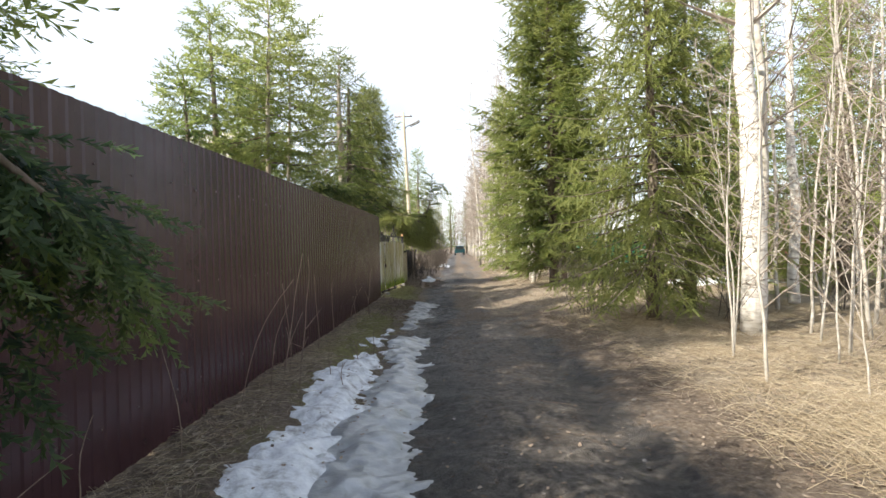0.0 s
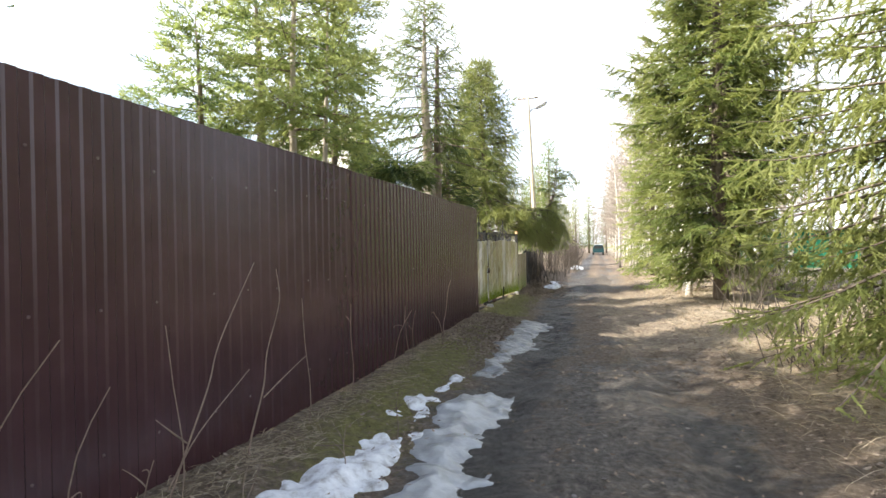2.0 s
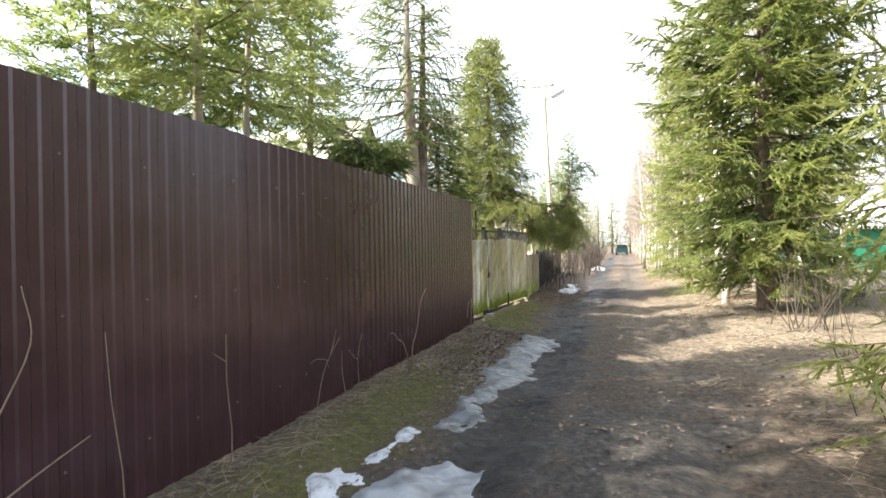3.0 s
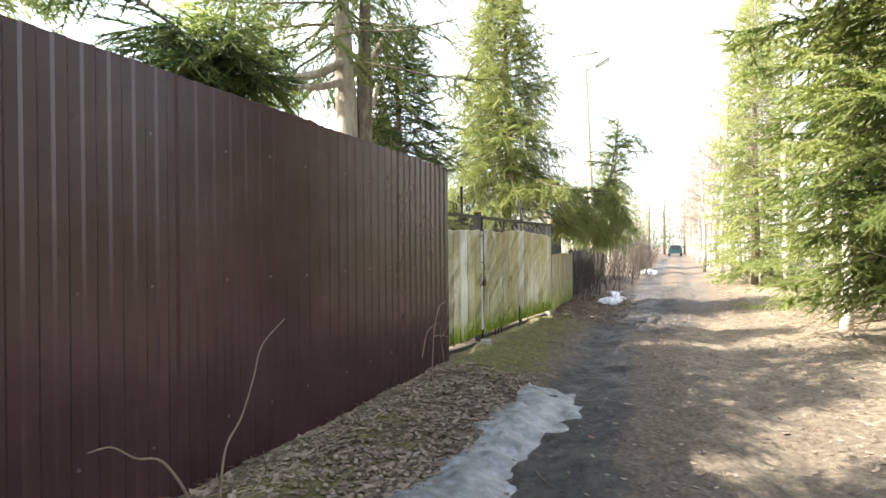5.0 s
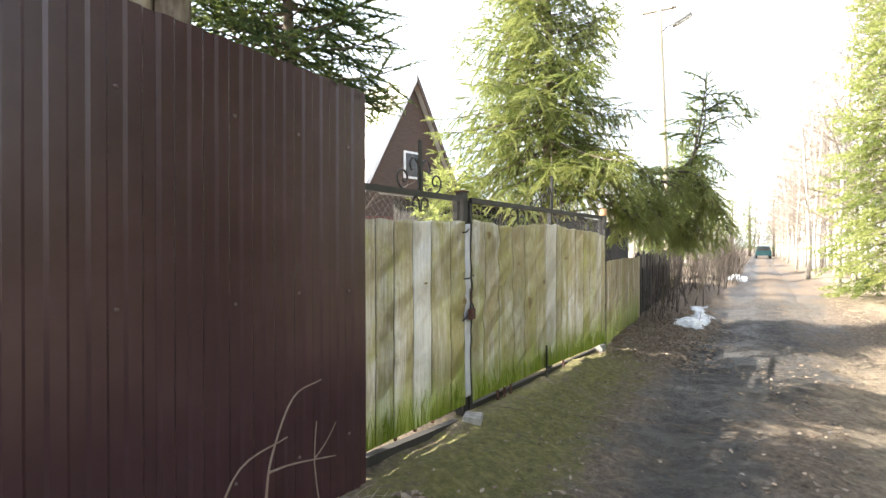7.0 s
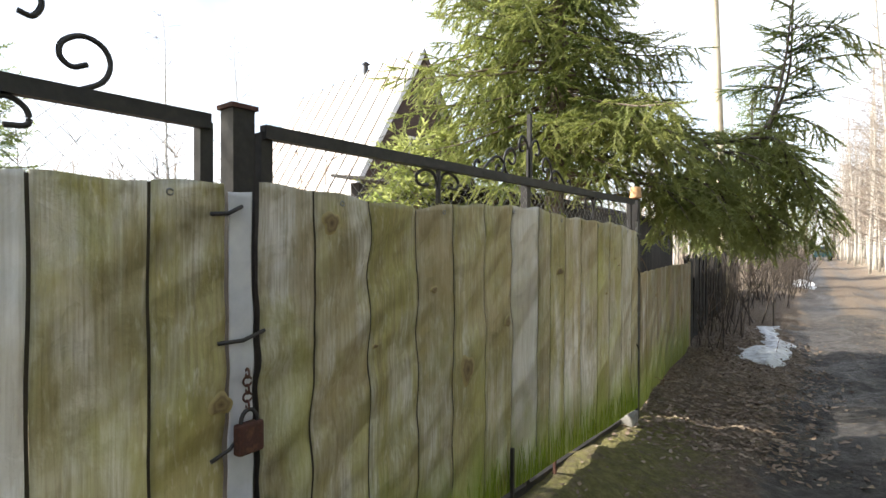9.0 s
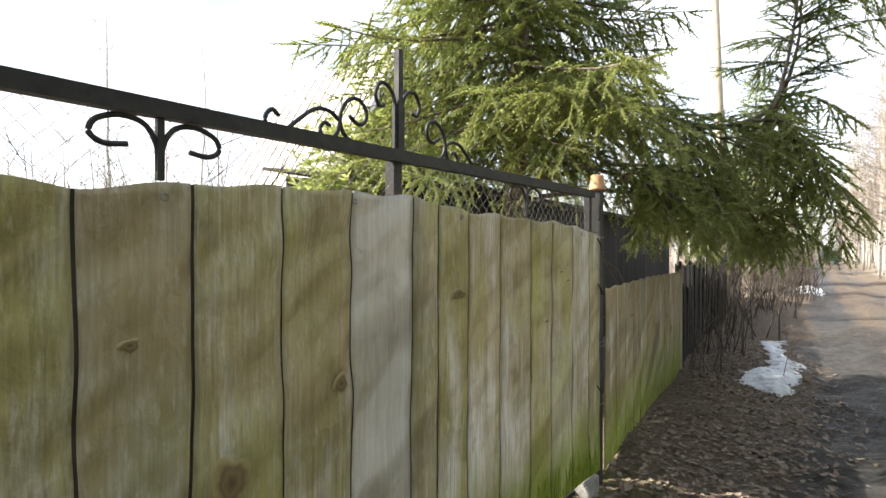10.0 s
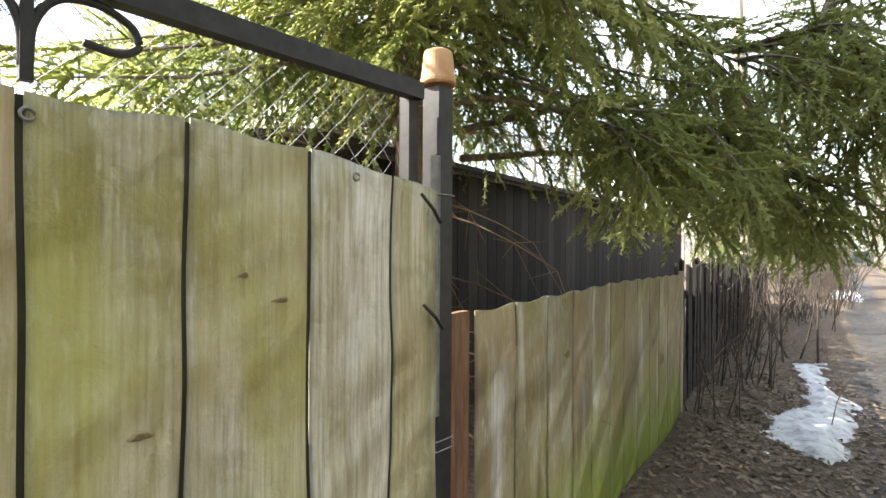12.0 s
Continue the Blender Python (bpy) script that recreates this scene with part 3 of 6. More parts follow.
def rail_z(y):
    return 1.742 + 0.003 * (y - 15.1)


def cover_top(y):
    return np.interp(y, [13.7, 14.75, 15.05, 15.25, 15.5, 15.75, 15.99, 16.24, 16.755, 16.9, 17.1, 17.34, 17.6, 17.82, 18.05, 18.275, 18.44], [1.545, 1.565, 1.585, 1.583, 1.565, 1.552, 1.582, 1.596, 1.61, 1.594, 1.576, 1.578, 1.566, 1.569, 1.556, 1.532, 1.505])


def cover_bottom(y):
    return np.interp(y, [13.7, 14.93, 16.5, 18.44], [0.19, 0.20, 0.19, 0.15])


def wrinkle(y, z):
    """How far the loose covering stands off: a slow belly, slanting folds where it is slack, pulls at the ties."""
    belly = 0.012 * (lattice(y, z * 0.7, 1.9, 71) - 0.5) + 0.006 * (lattice(y + z * 0.6, z - 0.4 * y, 5.0, 72) - 0.5)
    slack = np.exp(-((y - 16.1) / 0.6) ** 2) + 0.8 * np.exp(-((y - 15.3) / 0.3) ** 2) + 0.5 * np.exp(-((y - 14.6) / 0.4) ** 2) + 0.4 * np.exp(-((y - 18.25) / 0.2) ** 2) + 0.12
    w = z - (y - 16) * 0.75 + 0.10 * lattice(y, z, 2.0, 74)
    fold = 0.020 * slack * (lattice(w * 1.0, 0.35 * (y + z), 7.5, 76) - 0.5) * (0.25 + 1.2 * lattice(y, z, 1.6, 75))
    pull = 0.007 * np.sin(z * 46 + 3 * lattice(y, z, 4, 77)) * np.exp(-((y - 15.02) / 0.16) ** 2) * np.exp(-((z - 0.98) / 0.28) ** 2)
    return belly + fold + pull


def bar(pts, w, h, mat_name, name, parent, label=""):
    """A square tube in the gate's plane through points (y, z, off)."""
    V = []
    for y, z, off in pts:
        V += [gp(y, z + h, off + w), gp(y, z + h, off - w), gp(y, z - h, off - w), gp(y, z - h, off + w)]
    n = len(pts)
    i = np.arange(4 * n).reshape(n, 4)
    nx = np.roll(i, -1, axis=1)
    f = [np.stack([i[:-1], nx[:-1], nx[1:], i[1:]], -1).reshape(-1, 4), i[:1, ::-1], i[-1:]]
    return part(name, mesh(name, V, f, M[mat_name]), parent, label)


def upright(y, z0, z1, w, mat_name, name, parent, off=0.0, label="", wy=None):
    wy = wy or w
    V = []
    for z in (z0, z1):
        V += [gp(y + wy, z, off + w), gp(y + wy, z, off - w), gp(y - wy, z, off - w), gp(y - wy, z, off + w)]
    i = np.arange(8).reshape(2, 4)
    nx = np.roll(i, -1, axis=1)
    f = [np.stack([i[:-1], i[1:], nx[1:], nx[:-1]], -1).reshape(-1, 4), i[:1], i[-1:, ::-1]]
    return part(name, mesh(name, V, f, M[mat_name]), parent, label)


def smooth_path(ctrl, n=10):
    """Catmull-Rom through control points."""
    c = np.array(ctrl, dtype=float)
    c = np.vstack([2 * c[0] - c[1], c, 2 * c[-1] - c[-2]])
    out = []
    for k in range(1, len(c) - 2):
        t = np.linspace(0, 1, n, endpoint=False)[:, None]
        a, b, d, e = c[k - 1], c[k], c[k + 1], c[k + 2]
        out.append(0.5 * (2 * b + (d - a) * t + (2 * a - 5 * b + 4 * d - e) * t ** 2 + (3 * b - a - 3 * d + e) * t ** 3))
    return np.vstack(out + [c[-2:-1]])


def scroll(ctrl, parent, r=0.0065):
    p = smooth_path(ctrl, 8)
    P = np.array([gp(y, z, 0.0) for y, z in p])
    v, f = tubes(P, np.full(len(P), r), 8, True)
    part("scroll", mesh("scroll", v, f, M["iron"], smooth=True), parent)


def chain_link(y0, y1, z0, top, parent, pitch=0.055):
    P = []
    n = int((y1 - y0) / pitch)
    for i in range(n):
        for sgn in (1, -1):
            ya = y0 + i * pitch
            zt = top(ya) - 0.015
            k = max(2, int(round((zt - z0) / pitch)))
            for j in range(k):
                za, zb = z0 + (zt - z0) * j / k, z0 + (zt - z0) * (j + 1) / k
                up = (j % 2 == 0) == (sgn == 1)
                yb, yc = (ya, ya + pitch) if up else (ya + pitch, ya)
                wob = 0.006 * math.sin(ya * 9 + j)
                P.append([gp(yb, za, -0.012 + wob), gp((yb + yc) / 2, (za + zb) / 2, -0.008 + wob), gp(yc, zb, -0.012 + wob)])
    P = np.array(P)
    v, f = tubes(P, np.full(P.shape[:2], 0.0009), 3)
    part("wire_mesh", mesh("wire_mesh", v, f, M["wire"]), parent, "sagging galvanised chain-link mesh", kind="stuff")


def build_gates():
    left = root("gate_leaf", gp(14.4, 0.15), "narrow black iron gate leaf with scrollwork", "gate")
    right = root("gate_leaf", gp(16.7, 0.1), "wide black iron gate leaf with scrollwork", "gate")
    bar([(13.72, rail_z(13.72), 0), (14.92, rail_z(14.92), 0)], 0.014, 0.020, "iron", "top_rail", left)
    bar([(13.72, 0.20, -0.02), (14.92, 0.185, -0.02)], 0.014, 0.018, "iron", "bottom_rail", left)
    upright(14.915, 0.15, rail_z(14.9), 0.018, "iron", "stile", left, -0.02)
    upright(13.74, 0.2, rail_z(13.74), 0.018, "iron", "stile", left, -0.02)
    bar([(15.085, rail_z(15.08), 0), (18.40, rail_z(18.4), 0)], 0.016, 0.020, "iron", "top_rail", right)
    bar([(15.085, 0.135, -0.02), (18.40, 0.085, -0.02)], 0.016, 0.020, "iron", "bottom_rail", right)
    upright(15.10, 0.12, rail_z(15.1), 0.020, "iron", "stile", right, -0.022)
    upright(16.725, 0.1, rail_z(16.7) + 0.01, 0.020, "iron", "stile", right, -0.022)
    upright(18.385, 0.08, rail_z(18.4), 0.016, "iron", "stile", right, -0.022)
    # upright spears with scrolls
    for leaf, yc in ((left, 14.44), (right, 16.725)):
        zr = rail_z(yc)
        upright(yc, zr, zr + 0.36, 0.011, "iron", "spear", leaf)
        for s in (-1, 1):
            upright(yc + 0.019 * s, zr, zr + 0.17, 0.006, "iron", "spear_side", leaf)
            scroll([(yc + s * a, zr + b) for a, b in ((0.016, 0.02), (0.018, 0.17), (0.045, 0.222), (0.085, 0.23), (0.110, 0.19), (0.095, 0.155), (0.068, 0.158))], leaf)
    for s in (-1, 1):
        zr = rail_z(14.44)
        scroll([(14.44 + s * 0.045, zr - 0.085), (14.44 + s * 0.085, zr - 0.078), (14.44 + s * 0.082, zr - 0.045), (14.44 + s * 0.05, zr - 0.025), (14.44 + s * 0.018, zr - 0.045), (14.44 + s * 0.006, zr - 0.12)], left)
        scroll([(14.44 + s * a, zr + b) for a, b in ((0.170, 0.012), (0.225, 0.045), (0.242, 0.09), (0.225, 0.128), (0.185, 0.140), (0.148, 0.118), (0.142, 0.085), (0.165, 0.066), (0.195, 0.078))], left)
        # wide leaf: a long double scroll each side of the spear
        yc, zr = 16.725, rail_z(16.725)
        scroll([(yc + s * a, zr + b) for a, b in ((0.225, 0.095), (0.190, 0.075), (0.160, 0.085), (0.152, 0.118), (0.172, 0.146), (0.205, 0.152), (0.242, 0.128), (0.260, 0.090), (0.258, 0.055), (0.235, 0.025), (0.185, 0.010))], right)
        scroll([(yc + s * a, zr + b) for a, b in ((0.300, 0.050), (0.322, 0.055), (0.338, 0.035), (0.325, 0.010), (0.298, 0.008), (0.272, 0.035), (0.262, 0.07))], right)
        scroll([(yc + s * a, zr + b) for a, b in ((0.480, 0.045), (0.500, 0.058), (0.520, 0.040), (0.518, 0.012), (0.490, -0.002), (0.462, 0.008), (0.405, 0.055), (0.352, 0.090), (0.300, 0.092), (0.262, 0.070))], right)
        yh = 16.77 + s * 0.84
        zh = rail_z(yh) - 0.02
        upright(yh, zh - 0.14, zh, 0.008, "iron", "dropper", right)
        for q in (-1, 1):
            scroll([(yh + q * a, zh + b) for a, b in ((0.003, -0.12), (0.008, -0.06), (0.035, -0.018), (0.085, -0.008), (0.132, -0.026), (0.142, -0.055), (0.115, -0.072), (0.068, -0.068))], right)
    chain_link(13.76, 14.90, 1.50, rail_z, left)
    chain_link(15.12, 18.36, 1.51, rail_z, right)
    # posts
    mid = root("gate_post", gp(14.99, 0), "square black gate post with rusty flat cap", "post")
    upright(15.03, -0.15, 1.80, 0.034, "iron", "shaft", mid, -0.045)
    upright(15.03, 1.80, 1.813, 0.042, "rust", "cap", mid, -0.045)
    hinge = root("gate_post", gp(18.47, 0), "square black gate post bound with wire", "post")
    upright(18.468, -0.2, 1.775, 0.027, "iron", "shaft", hinge, 0.0)
    upright(18.44, 0.95, 1.60, 0.009, "concrete", "hinge_bar", hinge, 0.018, "grey hinge bar")
    for z in (0.86, 0.885, 0.52, 1.50):
        P = np.array([gp(18.468 + 0.031 * a, z + 0.003 * b, 0.031 * b) for a, b in ((-1, -1), (-1, 1), (1, 1), (1, -1), (-1, -1))])
        v, f = tubes(P, np.full(5, 0.0018), 4)
        part("binding_wire", mesh("binding_wire", v, f, M["wire"]), hinge)
    pot()
    # printed coverings
    covers(left, right)


def lathe(profile, at, sides=28):
    r, z = np.array(profile).T
    a = np.arange(sides) * 2 * np.pi / sides
    v = np.stack([at[0] + r[:, None] * np.cos(a), at[1] + r[:, None] * np.sin(a), at[2] + np.repeat(z[:, None], sides, 1)], -1).reshape(-1, 3)
    i = np.arange(len(r) * sides).reshape(len(r), sides)
    nx = np.roll(i, -1, axis=1)
    return v, [np.stack([i[:-1], nx[:-1], nx[1:], i[1:]], -1).reshape(-1, 4)]


def pot():
    """A small plant pot put upside down on the post."""
    at = gp(18.468, 1.785)
    prof = [(0.040, -0.003), (0.0445, 0.0), (0.0465, 0.004), (0.0465, 0.012), (0.044, 0.014), (0.0375, 0.078), (0.036, 0.083), (0.032, 0.086), (0.008, 0.086), (0.006, 0.082), (0.006, 0.074), (0.032, 0.074), (0.040, 0.012), (0.0405, -0.003)]
    v, f = lathe(prof, at)
    thing("flower_pot", mesh("flower_pot", v, f, M["terracotta"], smooth=False), "small orange terracotta pot upturned on the gate post", "pot")


def board(y0, y1, top, bottom, place, stand, parent, seed, mat="plank", name="board"):
    """One printed board: a strip with wavy edges, and the recessed dark joint beside it."""
    rows, cols = 72, 13
    t = np.linspace(0, 1, rows)
    rng = np.random.RandomState(seed)
    ph = rng.uniform(0, 6.28, 4)
    wl, wr = (0.0022 * np.sin(t * 7 + q * 17) + 0.0012 * np.sin(t * 19 + q * 41) for q in (y0, y1))
    V = []
    gap = 0.0028 + 0.0034 * rng.rand()
    for k in range(rows):
        for c in range(cols):
            u = c / (cols - 1)
            y = (y0 + gap + wl[k]) * (1 - u) + (y1 - gap + wr[k]) * u
            z = bottom(y) + (top(y) - bottom(y)) * t[k] + (0.005 * math.sin(y * 23) if k == rows - 1 else 0)
            V.append(place(y, z, stand(y, z)))
    V = np.array(V)
    nrm = place(0.0, 0.0, 0.004) - place(0.0, 0.0, 0.0)
    V = np.concatenate([V, V - nrm])
    i = np.arange(2 * rows * cols).reshape(2, rows, cols)
    f = [np.stack([i[0, :-1, :-1], i[0, :-1, 1:], i[0, 1:, 1:], i[0, 1:, :-1]], -1).reshape(-1, 4)]
    rim = np.concatenate([i[0, 0, :], i[0, 1:, -1], i[0, -1, -2::-1], i[0, -2:0:-1, 0]])
    rim2 = rim + rows * cols
    f.append(np.stack([rim, rim2, np.roll(rim2, -1), np.roll(rim, -1)], -1))
    return part(name, mesh(name, V, f, M[mat], smooth=True), parent)


def joints(edges, top, bottom, place, stand, parent):
    """The dark printed lines between the boards."""
    rows = 44
    t = np.linspace(0, 1, rows)
    for e in edges:
        w = 0.0022 * np.sin(t * 7 + e * 17) + 0.0012 * np.sin(t * 19 + e * 41)
        half = 0.0085 + 0.0016 * math.sin(e * 57) + 0.0024 * np.sin(t * 13 + e * 5)
        V = []
        for k in range(rows):
            for s in (-1, 1):
                y = e + w[k] + s * half[k]
                z = bottom(e) + 0.003 + (top(e) - bottom(e) - 0.006) * t[k]
                V.append(place(y, z, stand(y, z) - 0.003))
        i = np.arange(2 * rows).reshape(rows, 2)
        f = np.stack([i[:-1, 0], i[:-1, 1], i[1:, 1], i[1:, 0]], -1)
        part("joint", mesh("joint", V, f, M["seam"], smooth=True), parent, "dark printed joint")


def ring(c, n, r, w, mat, name, parent):
    n = unit(np.asarray(n, dtype=float))
    a = unit(np.cross(n, [0, 0, 1.0]))
    b = np.cross(n, a)
    t = np.linspace(0, 2 * np.pi, 13)
    P = c + r * (np.cos(t)[:, None] * a + np.sin(t)[:, None] * b)
    v, f = tubes(P, np.full(13, w), 5)
    part(name, mesh(name, v, f, M[mat], smooth=True), parent)


def knot(c, n, ry, rz, parent, mat="knot"):
    """A printed knot: rings that fade outwards into the board."""
    n = unit(np.asarray(n, dtype=float))
    a = unit(np.cross([0, 0, 1.0], n))
    k = np.arange(20) * 2 * np.pi / 20
    V, T = [c + n * 0.001], [0.0]
    for q in (0.25, 0.5, 0.75, 1.0):
        wob = 1 + 0.16 * q * np.sin(3 * k + c[1] * 9) + 0.08 * np.sin(5 * k + c[1] * 31)
        V += [c + n * (0.001 if q < 1 else -0.004) + q * w * (ry * np.cos(b) * a + rz * np.sin(b) * np.array([0, 0, 1.0])) for b, w in zip(k, wob)]
        T += [q] * 20
    i = np.arange(20)
    j = (i + 1) % 20
    f = [np.stack([np.zeros(20, int), 1 + i, 1 + j], -1)] + [np.stack([1 + 20 * r + i, 21 + 20 * r + i, 21 + 20 * r + j, 1 + 20 * r + j], -1) for r in range(3)]
    part("knot", mesh("knot", np.array(V), f, M[mat], smooth=True, tint=T), parent)


def wicket_place(y, z, off=0.0):
    t = (y - 18.53) / (21.95 - 18.53)
    return np.array([-1.435 - 0.115 * t + off, y, z])


def covers(left, right):
    stand = lambda y, z: 0.036 + wrinkle(y, z)
    # the first boards run on unseen behind the fence, added to block a sun slit
    ledges = [13.36, 13.62, 13.84, 13.95, 14.12, 14.315, 14.513, 14.752, 14.945]
    redges = [15.045, 15.244, 15.493, 15.752, 15.987, 16.233, 16.477, 16.755, 16.90, 17.095, 17.337, 17.60, 17.81, 18.05, 18.275, 18.435]
    nrm = np.array([0.9961, -0.0877, 0])
    for edges, at, lab in ((ledges, 14.4, "faded vinyl banner printed with old boards on narrow gate"), (redges, 16.7, "wrinkled vinyl banner printed with mossy boards on wide gate")):
        ban = root("printed_banner", gp(at, 0.2, 0.03), lab, "banner", group="printed board banners")
        for k, (a, b) in enumerate(zip(edges, edges[1:])):
            board(a, b, cover_top, cover_bottom, gp, stand, ban, int(a * 100), "plank_pale" if a in (14.315, 16.477) else "plank")
        joints(edges[1:-1], cover_top, cover_bottom, gp, stand, ban)
        for y in np.arange(edges[0] + 0.32, edges[-1], 0.56):
            z = cover_top(y) - 0.028
            ring(gp(y, z, stand(y, z) + 0.002), nrm, 0.008, 0.0025, "wire", "grommet", ban)
        spots = [(14.93, 0.98, 0.035, 0.03), (14.45, 1.14, 0.02, 0.008)] if edges is ledges else [(15.31, 1.48, 0.035, 0.04), (15.85, 1.23, 0.022, 0.014), (16.08, 0.87, 0.05, 0.065), (17.02, 1.262, 0.05, 0.020), (17.745, 1.086, 0.018, 0.007), (16.435, 1.038, 0.028, 0.03), (17.985, 1.272, 0.018, 0.005), (15.52, 1.05, 0.016, 0.008), (17.91, 1.32, 0.010, 0.006)]
        for y, z, ry, rz in spots:
            knot(gp(y, z, stand(y, z) + 0.006), nrm, ry, rz, ban)
        rng = np.random.RandomState(7)
        P, R = [], []
        for y in rng.uniform(edges[0] + 0.02, edges[-1] - 0.02, int(150 * (edges[-1] - edges[0]))):
            h = rng.uniform(0.06, 0.28) * (0.6 + 0.4 * (lattice(y, 0, 2.5, 5)))
            z0 = float(cover_bottom(y)) + 0.004
            lean = rng.uniform(-0.05, 0.05)
            P.append([gp(y + lean * t * t, z0 + h * t, float(stand(y + lean * t * t, z0 + h * t)) + 0.004) for t in (0, 0.4, 0.75, 1)])
            R.append([0.0022, 0.0020, 0.0014, 0.0003])
        v, f = tubes(P, R, 3)
        part("printed_grass", mesh("printed_grass", v, f, M["grassprint"]), ban, "printed green grass blades along the hem", kind="stuff")
    # overlapping bare vinyl flap at the meeting of the leaves and at the hinge post
    flap = root("vinyl_flap", gp(15.0, 0.3, 0.03), "pale bare vinyl flap between the gate leaves", "flap")
    board(14.955, 15.035, lambda y: 1.558, lambda y: 0.25, gp, lambda y, z: 0.030 + 0.5 * wrinkle(y, z), flap, 5, "vinyl", "flap_strip")
    for y0, y1, z0, z1 in ((14.90, 15.0, 0.835, 0.895), (14.92, 15.06, 1.145, 1.165), (14.90, 14.99, 1.49, 1.515)):
        p = np.array([gp(y0, z0, 0.045), gp((y0 + y1) / 2, (z0 + z1) / 2 - 0.01, 0.05), gp(y1, z1, 0.045)])
        v, f = tubes(p, np.full(3, 0.006), 5, True)
        part("tie", mesh("tie", v, f, M["iron"], smooth=True), flap, "black lacing cord")
    lock = root("padlock", gp(15.0, 0.86, 0.06), "rusty brown padlock on a chain between the gate leaves", "padlock")
    t = (lambda y, z: Matrix.Translation(gp(y, z, 0.062)))(15.0, 0.885)
    v, f = bevel_box(-0.016, 0.016, -0.04, 0.04, -0.05, 0.035, 0.008, t)
    part("lock_body", mesh("lock_body", v, f, M["rust"]), lock)
    P = np.array([gp(15.0 + 0.024 * math.cos(a), 0.92 + (0.035 * math.sin(a) if math.sin(a) > 0 else 0), 0.062) for a in np.linspace(0, math.pi, 9)])
    v, f = tubes(P, np.full(9, 0.006), 6)
    part("shackle", mesh("shackle", v, f, M["iron"], smooth=True), lock)
    for k in range(5):
        ring(gp(15.0, 0.965 + 0.022 * k, 0.055), nrm if k % 2 else np.array([0.3, 0.95, 0]), 0.013, 0.0032, "rust", "chain_link", lock)
    for y, z in ((18.40, 1.46), (18.41, 1.20), (18.40, 0.62)):
        p = np.array([gp(y - 0.045, z + 0.035, 0.05), gp(y, z, 0.05), gp(y + 0.03, z - 0.03, 0.045)])
        v, f = tubes(p, np.array([0.004, 0.005, 0.005]), 5, True)
        thing("cord", mesh("cord", v, f, M["iron"], smooth=True), "black cord lacing the banner to the post", "cord", group="banner cords")
    # low panel beyond the post
    panel = root("printed_banner", wicket_place(20.2, 0.1), "low mossy banner printed with boards beside the dark picket fence", "banner", group="printed board banners")
    wt = lambda y: np.interp(y, [18.5, 20.2, 21.95], [1.185, 1.20, 1.175])
    wb = lambda y: np.interp(y, [18.5, 20.2, 21.95], [0.06, 0.08, 0.0])
    ws = lambda y, z: 0.02 + 0.6 * wrinkle(y + 3, z)
    edges = [18.66, 18.93, 19.20, 19.47, 19.72, 20.0, 20.26, 20.55, 20.85, 21.12, 21.42, 21.70, 21.95]
    for a, b in zip(edges, edges[1:]):
        board(a, b, wt, wb, wicket_place, ws, panel, int(a * 100), "plank_brown_shaded")
    joints(edges[1:-1], wt, wb, wicket_place, ws, panel)
    for y, z, ry, rz in ((20.95, 0.78, 0.04, 0.03), (21.2, 0.62, 0.07, 0.05), (19.4, 0.95, 0.03, 0.02)):
        knot(wicket_place(y, z, ws(y, z) + 0.006), (1, 0, 0), ry, rz, panel)
    v, f = box(-1.46, -1.435, 18.54, 18.655, -0.05, 1.19)
    thing("split_board", mesh("split_board", v, f, M["wood_end"]), "reddish brown split board fixed beside the gate post", "board")
    P = np.array([wicket_place(21.96, z, 0.02) for z in (-0.1, 0.6, 1.2)])
    v, f = tubes(P, np.full(3, 0.018), 8, True)
    thing("stake", mesh("stake", v, f, M["pole"], smooth=True), "thin pale wooden stake at the end of the low panel", "stake")
    # sill beam, bolt and blocks under the gate
    bar([(13.75, 0.12, -0.02), (14.9, 0.06, -0.02)], 0.03, 0.03, "picket", "gate_sill", left, "dark timber sill")
    for k, y in enumerate((14.15, 14.35, 14.55)):
        upright(y, 0.17, 0.25, 0.008, "rust", "drop_hook", left, 0.02)
    for k, y in enumerate((15.5, 15.62, 15.74, 17.0)):
        upright(y, 0.10, 0.19, 0.008, "rust", "drop_hook", right, 0.02)
    upright(16.45, -0.02, 0.42, 0.008, "iron", "drop_bolt", right, 0.06)
    block = thing("concrete_block", mesh("concrete_block", *bevel_box(-0.07, 0.07, -0.075, 0.075, -0.05, 0.075, 0.014), M["concrete"]), "chipped grey concrete block under the gate", "block", at=gp(15.0, 0.045, 0.07))
    block.rotation_euler = (0, 0.05, 0.3)
    v, f = bevel_box(-0.05, 0.05, -0.09, 0.09, -0.1, 0.10, 0.012)
    thing("concrete_block", mesh("concrete_block", v, f, M["concrete"]), "pale grey footing block at the gate post", "block", at=gp(18.27, 0.05, 0.02))


build_gates()


